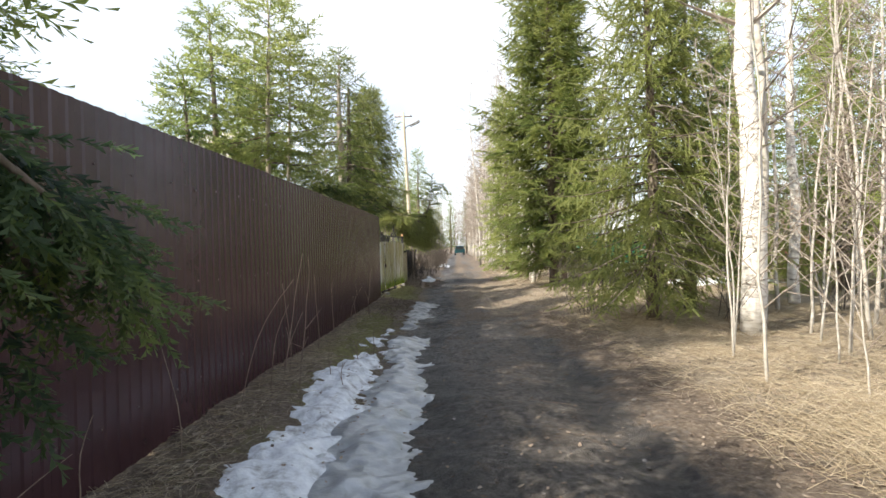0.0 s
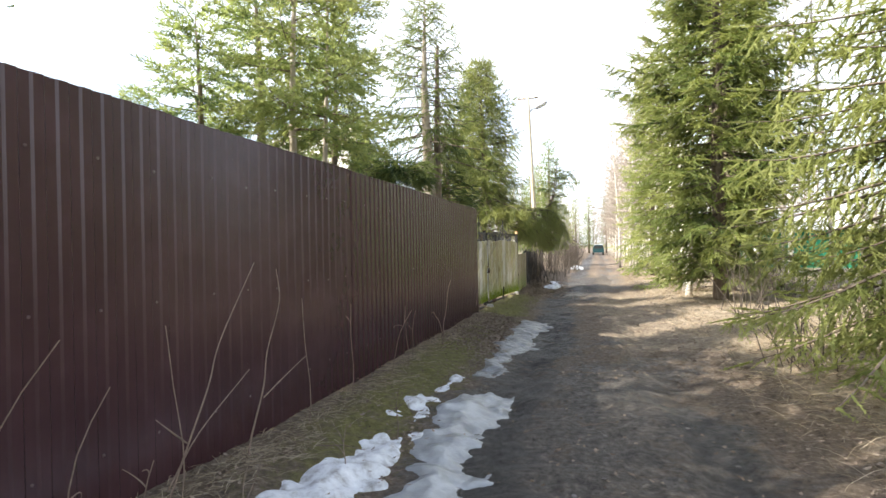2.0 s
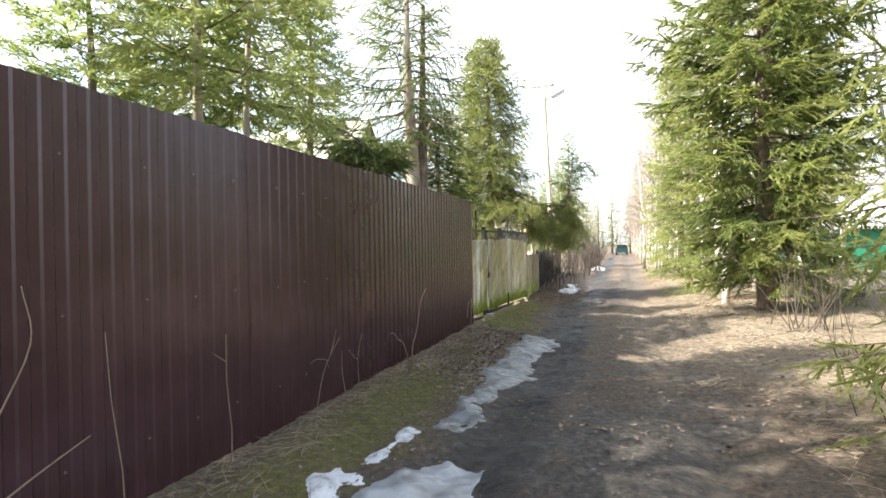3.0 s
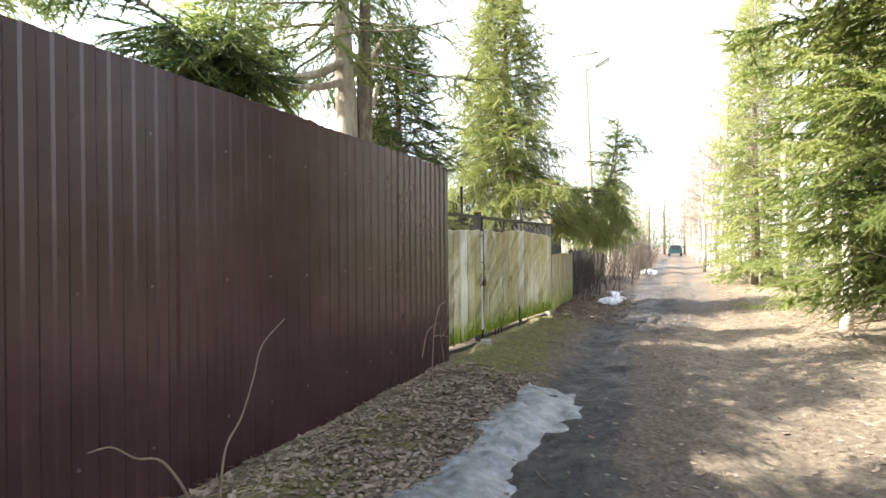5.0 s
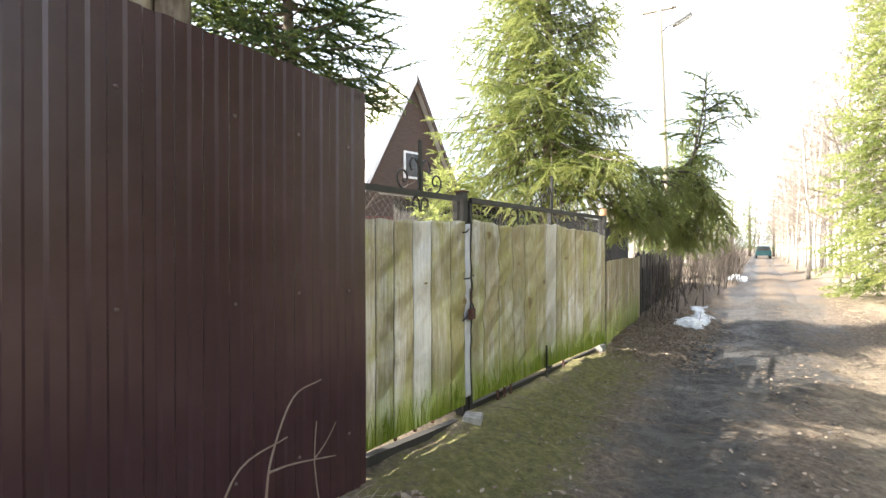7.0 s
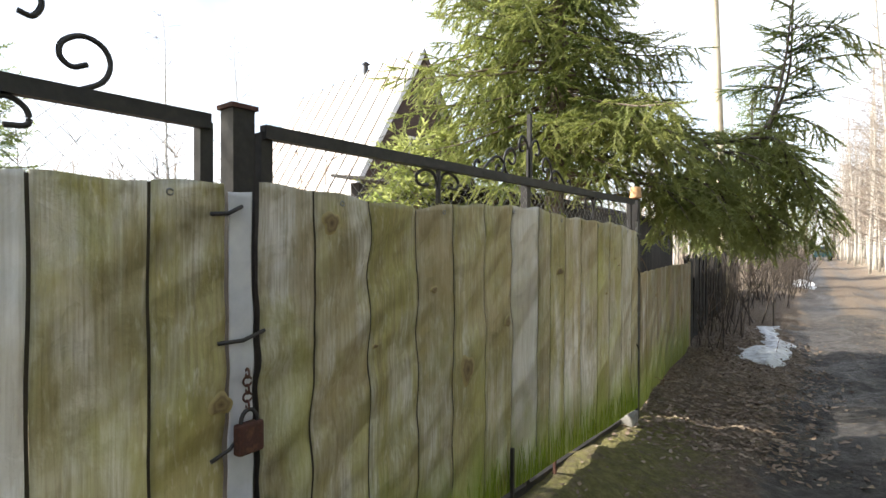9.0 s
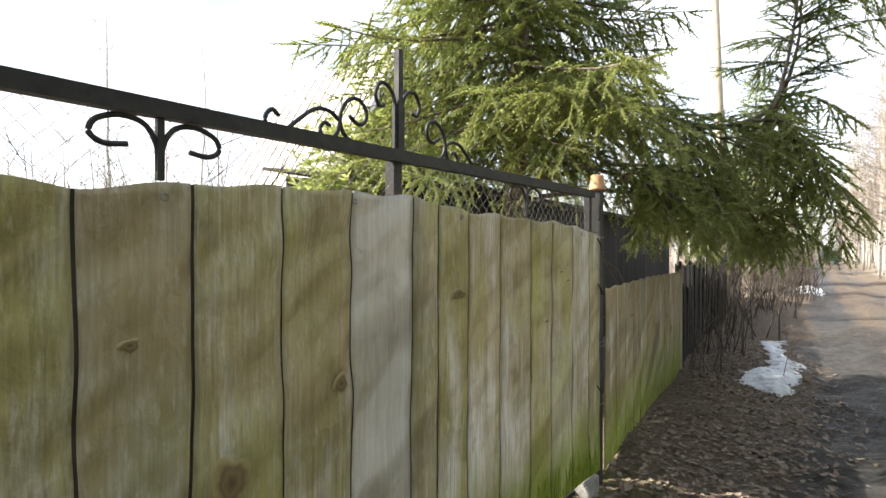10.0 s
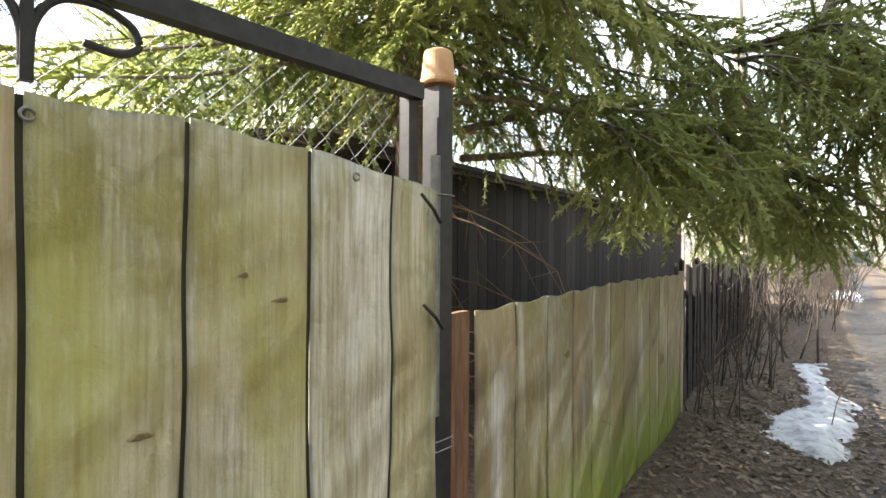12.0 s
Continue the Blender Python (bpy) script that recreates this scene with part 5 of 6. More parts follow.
def bare_crown(rng, axis, r0, nb, nt, spread, start, up=0.6, length=None):
    """Boughs and twigs for a leafless tree."""
    n = len(axis)
    B, BR, TW, TR = [], [], [], []
    s = np.linspace(0, 1, 5)
    for i in range(nb):
        f = start + (1 - start) * (i + rng.rand()) / nb
        c = np.array([np.interp(f * (n - 1), np.arange(n), axis[:, k]) for k in range(3)])
        az = i * 2.399 + rng.uniform(-0.6, 0.6)
        L = (length or spread) * (1.15 - 0.85 * f) * rng.uniform(0.6, 1.2)
        d = np.array([math.cos(az), math.sin(az), up * rng.uniform(0.6, 1.5)])
        P = c + np.outer(s * L, d) + np.outer(s ** 2 * L * 0.15, rng.normal(size=3))
        B.append(P)
        BR.append(np.linspace(max(0.004, r0 * 0.35 * (1.1 - f)), 0.003, 5))
        for k in range(nt):
            u = rng.uniform(0.2, 1.0)
            q = np.array([np.interp(u * 4, np.arange(5), P[:, a]) for a in range(3)])
            e = unit(d + rng.normal(size=3) * 0.75) * rng.uniform(0.15, 0.5) * L * 0.8
            Q = q + np.outer(s, e) + np.outer(s ** 2, rng.normal(size=3) * 0.05)
            Q[:, 2] -= 0.06 * L * s ** 2
            TW.append(Q[::2])
            TR.append(np.linspace(0.0045, 0.002, 3))
    return np.array(B), np.array(BR), np.array(TW), np.array(TR)


def bare_tree(at, h, r0, seed, label, nb=26, nt=7, spread=1.3, start=0.3, lean=(0, 0), bark="birch", group="", bow=0.0, name="birch_tree", up=0.6, category="tree"):
    rng = np.random.RandomState(seed)
    at = np.array([at[0], at[1], float(height(at[0], at[1])) - 0.03])
    tree = root(name, at, label, category, group)
    z = np.linspace(-0.1, h, 14)
    w = np.cumsum(rng.normal(size=(14, 2)) * 0.03 * h / 8, axis=0)
    axis = np.stack([at[0] + lean[0] * z + w[:, 0] + bow * (z / h) ** 2, at[1] + lean[1] * z + w[:, 1], at[2] + z], -1)
    v, f = tubes(axis, r0 * (1 - np.linspace(0, 0.93, 14)) ** 0.75, 10 if r0 > 0.04 else 6, True)
    part("trunk", mesh("trunk", v, f, M[bark], smooth=True), tree)
    B, BR, TW, TR = bare_crown(rng, axis, r0, nb, nt, spread, start, up)
    v, f = join([tubes(B, BR, 4), tubes(TW, TR, 3)])
    t = np.concatenate([np.repeat(rng.rand(len(B)), 20), np.repeat(rng.rand(len(TW)), 9)])
    part("twig_crown", mesh("twig_crown", v, f, M["twig"], tint=t), tree, kind="stuff")
    return tree


def shrub(at, h, n, seed, label, spread=0.5, nt=5, group="", thick=0.008, name="shrub"):
    rng = np.random.RandomState(seed)
    at = np.array([at[0], at[1], float(height(at[0], at[1])) - 0.02])
    s = np.linspace(0, 1, 5)
    S, SR, TW, TR = [], [], [], []
    for i in range(n):
        o = rng.normal(size=2) * spread * 0.35
        hh = h * rng.uniform(0.55, 1.1)
        d = np.array([rng.normal() * 0.22, rng.normal() * 0.22, 1.0]) * hh
        P = at + np.array([o[0], o[1], -0.03]) + np.outer(s, d) + np.outer(s ** 2, np.append(rng.normal(size=2) * 0.12 * hh, 0))
        S.append(P)
        SR.append(np.linspace(thick, 0.002, 5))
        for k in range(nt):
            u = rng.uniform(0.25, 0.95)
            q = np.array([np.interp(u * 4, np.arange(5), P[:, a]) for a in range(3)])
            e = unit(np.append(rng.normal(size=2), rng.uniform(0.4, 1.4))) * rng.uniform(0.15, 0.4) * h
            TW.append(q + np.outer(s, e))
            TR.append(np.linspace(0.003, 0.0012, 5))
    items = [tubes(S, SR, 4)] + ([tubes(TW, TR, 3)] if TW else [])
    v, f = join(items)
    t = 0.55 * np.concatenate([np.repeat(rng.rand(len(S)), 20), np.repeat(rng.rand(len(TW)), 15)]) if TW else np.repeat(rng.rand(len(S)), 20)
    v = v - at
    return thing(name, mesh(name, v, f, M["twig_dark"], tint=t), label, "shrub", group, at=at)


# behind the brown fence
spruce((-2.85, 8.8), 5.75, 1.35, 2.75, 1, "slim young spruce with pale bare lower trunk behind brown fence", per_m=7.5, droop=0.2, bright=0.6, spacing=0.12, trunk_r=0.06, bark="bark_pale", dead=10, wide=0.4, hang=0.3)
spruce((-2.62, 9.15), 4.9, 1.2, 2.7, 2, "second slim spruce growing close beside a paler trunk", per_m=7, droop=0.25, bright=0.6, spacing=0.12, trunk_r=0.045, bark="bark_pale", dead=10)
spruce((-4.55, 10.6), 6.2, 1.25, 1.8, 3, "bluish spruce standing further inside the garden", per_m=8, bright=0.36, droop=0.3)
spruce((-4.3, 8.9), 4.4, 1.0, 1.6, 4, "dense young spruce leaning over the brown fence", per_m=8, bright=0.36, droop=0.35)
B_AT = (-2.44, 12.95)
big = spruce(B_AT, 6.1, 1.5, 3.1, 5, "thick twin-stemmed spruce with sawn-off limbs above the brown fence", per_m=16, droop=0.4, bright=0.48, trunk_r=0.165, bark="bark_pale", hang=0.6, needles=16, twig=0.17, spacing=0.11, fat=0.15, limbs=[
    dict(path=[(-2.42, 12.9, 3.2), (-2.4, 12.5, 2.97), (-2.4, 12.14, 2.82), (-2.4, 11.83, 2.73), (-2.4, 11.53, 2.71), (-2.4, 11.2, 2.73), (-2.35, 10.5, 2.85)], r=0.05, reach=0.45, start=0.62, sub=16, sublen=0.9, sag=0.3, hang=0.5, bright=0.3, bark="bark_pale"),
    dict(path=[(-2.44, 12.9, 3.0), (-2.42, 12.55, 2.86), (-2.4, 12.25, 2.77), (-2.42, 11.83, 2.65), (-2.45, 11.5, 2.63), (-2.55, 10.9, 2.70)], r=0.04, reach=0.4, start=0.68, sub=10, sublen=0.8, sag=0.3, hang=0.5, bright=0.28, bark="bark_pale"),
])


def stubs():
    """The second stem and the sawn limbs of the thick spruce."""
    v, f = tubes(smooth_path([(-2.34, 13.14, -0.1), (-2.31, 13.12, 1.8), (-2.29, 13.12, 3.2), (-2.28, 13.14, 4.2), (-2.26, 13.17, 5.4)], 4), np.linspace(0.115, 0.03, 17), 10, True)
    part("second_stem", mesh("second_stem", v, f, M["bark"], smooth=True), big)
    for path, r in (([(-2.38, 13.05, 2.68), (-2.32, 13.2, 2.76), (-2.27, 13.27, 2.90), (-2.23, 13.3, 3.08)], 0.036), ([(-2.38, 13.05, 3.15), (-2.3, 13.22, 3.24), (-2.25, 13.28, 3.38), (-2.17, 13.33, 3.55)], 0.05), ([(-2.46, 12.9, 2.45), (-2.46, 12.6, 2.43), (-2.42, 12.36, 2.5)], 0.03)):
        p = smooth_path(path, 5)
        v, f = tubes(p, np.linspace(r, r * 0.8, len(p)), 9, True)
        part("sawn_limb", mesh("sawn_limb", v, f, M["bark_pale"], smooth=True), big, "sawn-off limb")


stubs()
spruce((-2.27, 13.85), 3.75, 0.72, 1.9, 6, "dark bluish young spruce between the trunk and the house", per_m=36, bright=0.3, droop=0.3, wide=0.4, needles=16, twig=0.17, spacing=0.11, fat=0.15, floor=2.2)
spruce((-3.9, 19.0), 2.5, 1.0, 0.4, 7, "small bright spruce behind the gate", per_m=13, bright=0.55)
# added only to keep sun off the gate and the ground before it
spruce((-4.9, 14.0), 6.6, 1.15, 2.3, 20, "slim spruce added in the garden to shade the gate", per_m=10, bright=0.36, droop=0.3)
spruce((-14.0, 17.5), 6.8, 1.7, 1.0, 8, "garden spruce further back", per_m=9, bright=0.36)

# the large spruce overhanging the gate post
# limb needles at bright=0.96 are paled to stand in for sun the crown blocks
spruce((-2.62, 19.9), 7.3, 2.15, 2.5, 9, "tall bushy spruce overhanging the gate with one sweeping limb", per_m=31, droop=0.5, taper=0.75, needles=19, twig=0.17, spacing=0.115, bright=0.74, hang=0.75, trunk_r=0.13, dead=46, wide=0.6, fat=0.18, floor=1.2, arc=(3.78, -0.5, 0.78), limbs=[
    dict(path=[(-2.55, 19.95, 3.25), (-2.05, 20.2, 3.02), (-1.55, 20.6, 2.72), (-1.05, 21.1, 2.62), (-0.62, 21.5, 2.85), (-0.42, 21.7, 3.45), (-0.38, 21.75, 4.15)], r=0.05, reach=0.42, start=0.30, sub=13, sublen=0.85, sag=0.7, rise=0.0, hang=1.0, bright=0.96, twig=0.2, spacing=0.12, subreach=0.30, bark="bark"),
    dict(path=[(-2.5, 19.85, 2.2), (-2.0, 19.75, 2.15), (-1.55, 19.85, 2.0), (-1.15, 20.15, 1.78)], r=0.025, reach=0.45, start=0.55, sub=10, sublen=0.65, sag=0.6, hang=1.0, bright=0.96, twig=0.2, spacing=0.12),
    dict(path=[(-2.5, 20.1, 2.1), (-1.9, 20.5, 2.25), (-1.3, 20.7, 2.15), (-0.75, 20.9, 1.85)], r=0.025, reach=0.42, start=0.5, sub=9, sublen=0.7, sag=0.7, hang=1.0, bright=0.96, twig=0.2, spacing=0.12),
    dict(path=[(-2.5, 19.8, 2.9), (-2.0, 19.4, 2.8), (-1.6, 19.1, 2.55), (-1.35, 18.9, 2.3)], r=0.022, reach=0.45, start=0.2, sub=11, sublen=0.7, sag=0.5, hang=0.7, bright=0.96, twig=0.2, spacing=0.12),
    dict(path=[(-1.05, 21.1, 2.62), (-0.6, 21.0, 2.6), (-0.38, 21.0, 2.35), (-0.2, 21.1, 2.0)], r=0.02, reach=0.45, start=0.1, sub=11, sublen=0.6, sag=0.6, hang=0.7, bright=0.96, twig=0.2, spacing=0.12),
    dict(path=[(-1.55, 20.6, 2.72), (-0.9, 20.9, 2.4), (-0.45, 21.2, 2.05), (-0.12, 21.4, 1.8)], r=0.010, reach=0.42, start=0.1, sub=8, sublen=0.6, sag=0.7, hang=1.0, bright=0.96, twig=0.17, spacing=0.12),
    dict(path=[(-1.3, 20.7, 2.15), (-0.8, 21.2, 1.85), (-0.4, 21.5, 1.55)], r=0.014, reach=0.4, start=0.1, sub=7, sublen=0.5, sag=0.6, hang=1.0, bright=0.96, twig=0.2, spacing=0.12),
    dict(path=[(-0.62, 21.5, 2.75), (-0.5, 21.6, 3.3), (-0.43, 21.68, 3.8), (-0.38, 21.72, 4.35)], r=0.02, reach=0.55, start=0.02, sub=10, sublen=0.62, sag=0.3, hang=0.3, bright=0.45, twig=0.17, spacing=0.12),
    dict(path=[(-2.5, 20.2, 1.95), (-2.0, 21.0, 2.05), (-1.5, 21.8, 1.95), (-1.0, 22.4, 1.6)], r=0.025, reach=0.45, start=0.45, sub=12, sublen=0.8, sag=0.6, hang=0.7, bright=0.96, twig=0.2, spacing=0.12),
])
far_l = spruce((-1.9, 43.0), 9.2, 1.7, 1.2, 10, "dark pointed spruce further along the track", per_m=8, bright=0.34, twig=0.42, spacing=0.2, needles=7)
copy_thing(far_l, pose(-2.6, 36.0, 0, 0, 0, 110) @ Matrix.Scale(0.62, 4))
copy_thing(far_l, pose(-3.6, 55.0, 0, 0, 0, 200) @ Matrix.Scale(1.0, 4))
copy_thing(far_l, pose(-5.6, 30.0, 0, 0, 0, 50) @ Matrix.Scale(0.55, 4))
for k in range(7):
    copy_thing(far_l, pose(-5.5 - 2.2 * (k % 3), 60 + 8 * k, 0, 0, 0, 57 * k) @ Matrix.Scale(0.85 + 0.08 * (k % 4), 4))

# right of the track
# needles paled to stand in for sunlight on this side
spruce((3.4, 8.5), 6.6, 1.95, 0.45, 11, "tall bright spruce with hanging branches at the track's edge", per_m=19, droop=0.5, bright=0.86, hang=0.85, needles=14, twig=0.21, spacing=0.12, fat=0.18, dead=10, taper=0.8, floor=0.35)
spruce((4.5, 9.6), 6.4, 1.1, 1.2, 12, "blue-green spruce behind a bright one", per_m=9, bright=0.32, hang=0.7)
spruce((3.45, 16.4), 10.3, 2.95, 0.7, 13, "large spruce with dense sunlit foliage leaning over the track", per_m=17, skirt=(0.42, 0.42), droop=0.42, bright=0.58, hang=0.5, needles=10, twig=0.27, spacing=0.11, fat=0.26, dead=14, taper=0.62, wide=0.5)
spruce((3.5, 28.5), 9.5, 1.8, 0.5, 19, "sunlit spruce beside the birch row", per_m=11, bright=0.6, hang=0.5, twig=0.34, spacing=0.14, needles=9, taper=0.7)
spruce((4.4, 19.6), 11.2, 2.3, 0.8, 14, "tall spruce in a dense clump beside the track", per_m=9, bright=0.42, twig=0.36, spacing=0.15, needles=8, taper=0.7)
far_r = spruce((7.6, 13.2), 8.5, 1.9, 0.8, 16, "dark spruce inside the wood", per_m=8, bright=0.52, twig=0.40, spacing=0.2, needles=7, group="wood spruces")
# copies at negative y are never in view; added to dim the near fence
for k, (x, y, s) in enumerate(((9.5, 17, 1.05), (12, 12.5, 1.15), (10.5, 13.5, 1.0), (8.6, 11.3, 0.95), (6.2, 26, 1.0), (15, 14, 1.2), (13.2, 17.5, 1.1), (18, 10, 1.2), (4.6, -2.5, 0.9), (4.2, -8.0, 1.0), (-4.0, -5.0, 1.0), (-3.6, -1.8, 0.8), (1.5, -16, 1.2), (-2.5, -19, 1.2), (3.3, -1.6, 1.0), (3.6, -5.2, 1.15), (2.7, -11, 1.2), (-0.6, -13, 1.25))):
    copy_thing(far_r, pose(x, y, 0.15, 0, 0, 61 * k + 20) @ Matrix.Scale(s, 4))

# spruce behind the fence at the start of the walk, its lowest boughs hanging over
# low bright values paint the hanging boughs as unlit
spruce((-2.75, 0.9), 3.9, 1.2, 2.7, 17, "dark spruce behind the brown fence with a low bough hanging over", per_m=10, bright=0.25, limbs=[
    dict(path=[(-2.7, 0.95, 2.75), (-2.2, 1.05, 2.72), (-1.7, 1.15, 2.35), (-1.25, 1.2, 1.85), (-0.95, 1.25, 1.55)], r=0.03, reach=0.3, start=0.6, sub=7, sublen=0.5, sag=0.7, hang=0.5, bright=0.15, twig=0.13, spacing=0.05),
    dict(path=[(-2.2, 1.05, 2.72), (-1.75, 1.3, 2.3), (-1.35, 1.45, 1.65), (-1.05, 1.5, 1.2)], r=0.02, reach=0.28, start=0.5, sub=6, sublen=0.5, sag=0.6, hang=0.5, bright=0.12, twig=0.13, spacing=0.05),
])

# out-of-view spruces, placed so that their shadows fall on the track
tall = spruce((-5.6, 3.4), 7.6, 1.55, 1.2, 18, "tall unseen spruce added behind the fence to shade the track", per_m=7, bright=0.35, twig=0.36, spacing=0.16, needles=7, group="garden spruces")
for k, (x, y) in enumerate(((-4.6, 3.2), (-5.9, 0.9), (-6.3, 6.2), (-7.6, 4.8), (-8.6, 7.4), (-6.0, 4.8))):
    copy_thing(tall, pose(x, y, 0.0, 0, 0, 140 + 75 * k) @ Matrix.Scale(1.3 if k in (0, 5) else 1.0, 4))
for k, (x, y, s) in enumerate(((-3.4, 66, 0.9), (-2.0, 80, 0.8), (-0.6, 95, 1.0), (1.6, 101, 1.1), (4.4, 98, 1.0), (7.0, 92, 1.0), (-4.6, 73, 1.0))):
    copy_thing(far_l, pose(x, y, 0, 0, 0, 83 * k) @ Matrix.Scale(s, 4))

# birches and saplings
bare_tree((4.15, 7.1), 9.5, 0.165, 21, "old white birch with peeling bark among saplings", nb=24, nt=8, start=0.42, lean=(-0.045, 0.0), spread=1.5)
bare_tree((4.55, 7.6), 8.0, 0.075, 22, "slender pale birch beside the old one", nb=20, nt=7, start=0.35, lean=(-0.01, 0.0), bark="twig_pale")
bare_tree((6.45, 9.7), 9.0, 0.10, 23, "leaning white birch at the wood's edge", nb=24, nt=7, start=0.35, lean=(0.02, 0))
for k, (x, y, hh, r, lx, ly) in enumerate(((2.92, 4.7, 4.6, 0.024, 0.0, 0.0), (3.08, 5.62, 3.9, 0.018, -0.03, 0.0), (3.16, 5.75, 3.4, 0.014, 0.02, 0), (4.3, 5.6, 4.8, 0.026, 0.06, 0.0), (5.1, 6.3, 5.6, 0.035, -0.04, 0.02), (3.75, 4.4, 3.2, 0.017, 0.10, 0.0), (4.75, 5.0, 4.2, 0.022, -0.09, 0.03), (5.9, 7.2, 5.8, 0.04, 0.03, 0), (3.5, 6.4, 3.6, 0.016, 0.06, 0.0), (6.6, 7.6, 6.0, 0.045, -0.02, 0), (5.6, 8.8, 6.5, 0.05, 0.02, 0.0), (4.2, 4.05, 2.6, 0.014, 0.16, 0.0), (7.4, 8.8, 6.5, 0.05, 0.0, 0), (8.2, 10.4, 7.0, 0.06, -0.03, 0.0), (3.9, 5.2, 3.8, 0.015, -0.05, 0.0), (4.5, 6.3, 4.5, 0.02, 0.08, 0.0), (5.3, 5.6, 4.0, 0.018, -0.12, 0.0), (4.9, 7.0, 5.2, 0.028, 0.05, 0), (5.5, 7.6, 4.6, 0.02, -0.06, 0), (6.2, 8.6, 5.5, 0.03, 0.07, 0), (3.4, 4.2, 2.4, 0.012, -0.08, 0.02), (4.6, 4.5, 3.0, 0.014, 0.05, 0.0))):
    bare_tree((x, y), hh, r * 0.72, 30 + k, "thin leafless sapling in dry grass beside the track", nb=20, nt=8, start=0.16, lean=(1.5 * lx, ly), bow=0.5 * math.sin(k * 2.3), spread=0.85, bark="twig_pale", group="saplings", name="sapling", up=0.9)
bare_tree((3.28, 19.4), 9.0, 0.125, 45, "white birch trunk standing in front of the spruce clump", nb=20, nt=6, start=0.45, lean=(-0.01, 0))
bare_tree((3.0, 17.7), 7.0, 0.085, 46, "pale birch close to the large spruce", nb=16, nt=6, start=0.4)

row = [bare_tree((4.6, 30.0), 10.5, 0.075, 50, "leafless birch in a sunlit row along the track", nb=36, nt=17, start=0.18, spread=1.8, group="birch row"),
       bare_tree((5.4, 34.0), 11.5, 0.065, 51, "leafless birch in a sunlit row along the track", nb=36, nt=17, start=0.16, spread=1.9, group="birch row", lean=(-0.03, 0), bark="twig_pale"),
       bare_tree((4.9, 38.0), 9.5, 0.055, 52, "leafless alder in a sunlit row along the track", nb=38, nt=18, start=0.12, spread=1.7, group="birch row", bark="twig_pale")]
rng_row = np.random.RandomState(8)
for k in range(112):
    y = 22 + k * 0.62 + rng_row.uniform(-1, 1)
    x = float(road_mid(y)) + (3.0 if y < 28 else 1.9) + rng_row.uniform(-0.2, 2.4) + (1.2 if y < 25 else 0)
    copy_thing(row[k % 3], pose(x, y, -0.02, 0, 0, rng_row.uniform(0, 360)) @ Matrix.Scale(rng_row.uniform(0.9, 1.35), 4))
for k in range(30):
    y = 27 + k * 2.2
    copy_thing(row[k % 3], pose(float(road_mid(y)) - 3.6 - rng_row.uniform(0, 4), y, -0.02, 0, 0, rng_row.uniform(0, 360)) @ Matrix.Scale(rng_row.uniform(0.7, 1.0), 4))
for k in range(22):
    copy_thing(row[k % 3], pose(rng_row.uniform(7, 22), rng_row.uniform(14, 45), 0.15, 0, 0, rng_row.uniform(0, 360)) @ Matrix.Scale(rng_row.uniform(0.7, 1.05), 4))
for k in range(10):
    copy_thing(row[k % 3], pose(-7 - rng_row.uniform(0, 10), 20 + 4 * k, 0.0, 0, 0, rng_row.uniform(0, 360)) @ Matrix.Scale(rng_row.uniform(0.5, 0.7), 4))
for k in range(22):
    copy_thing(row[k % 3], pose(rng_row.uniform(-9, 13), rng_row.uniform(88, 104), 0, 0, 0, rng_row.uniform(0, 360)) @ Matrix.Scale(rng_row.uniform(0.9, 1.2), 4))

# shrubs
bush = [shrub((-1.3, 23.4), 1.3, 9, 60, "bare brown shrub in front of dark pickets", group="verge shrubs"),
        shrub((-1.35, 24.9), 1.5, 11, 61, "bare brown shrub in front of dark pickets", group="verge shrubs"),
        shrub((3.4, 14.0), 1.3, 22, 62, "dense brown bush under the spruces", spread=0.7, group="verge shrubs")]
for k in range(20):
    y = 26 + 1.9 * k + rng_row.uniform(-0.4, 0.4)
    copy_thing(bush[k % 2], pose(float(road_mid(y)) - 1.75 + rng_row.uniform(-0.7, 0.3), y, -0.1, 0, 0, rng_row.uniform(0, 360)) @ Matrix.Scale(rng_row.uniform(1.0, 1.9), 4))
for k in range(15):
    y = 29.5 + 1.1 * k + rng_row.uniform(-0.4, 0.4)
    copy_thing(bush[k % 2], pose(float(road_mid(y)) - 1.2 + rng_row.uniform(-0.5, 0.2), y, -0.1, 0, 0, rng_row.uniform(0, 360)) @ Matrix.Scale(rng_row.uniform(1.0, 1.6), 4))
for k in range(26):
    y = 13 + 2.1 * k
    copy_thing(bush[2], pose(float(road_mid(y)) + 2.9 + rng_row.uniform(0, 1.8), y, 0.0, 0, 0, rng_row.uniform(0, 360)) @ Matrix.Scale(rng_row.uniform(0.5, 1.1), 4))
for k, (x, y, s) in enumerate(((-1.35, 22.2, 0.7), (-1.2, 23.6, 0.75), (2.7, 9.6, 0.8), (4.6, 8.3, 0.9), (6.3, 8.3, 0.8), (7.8, 7.3, 1.0), (-6.0, 16.5, 1.6), (-5.2, 18.0, 1.5), (-6.6, 17.2, 1.8))):
    copy_thing(bush[k % 3], pose(x, y, float(height(x, y)), 0, 0, 70 * k) @ Matrix.Scale(s, 4))


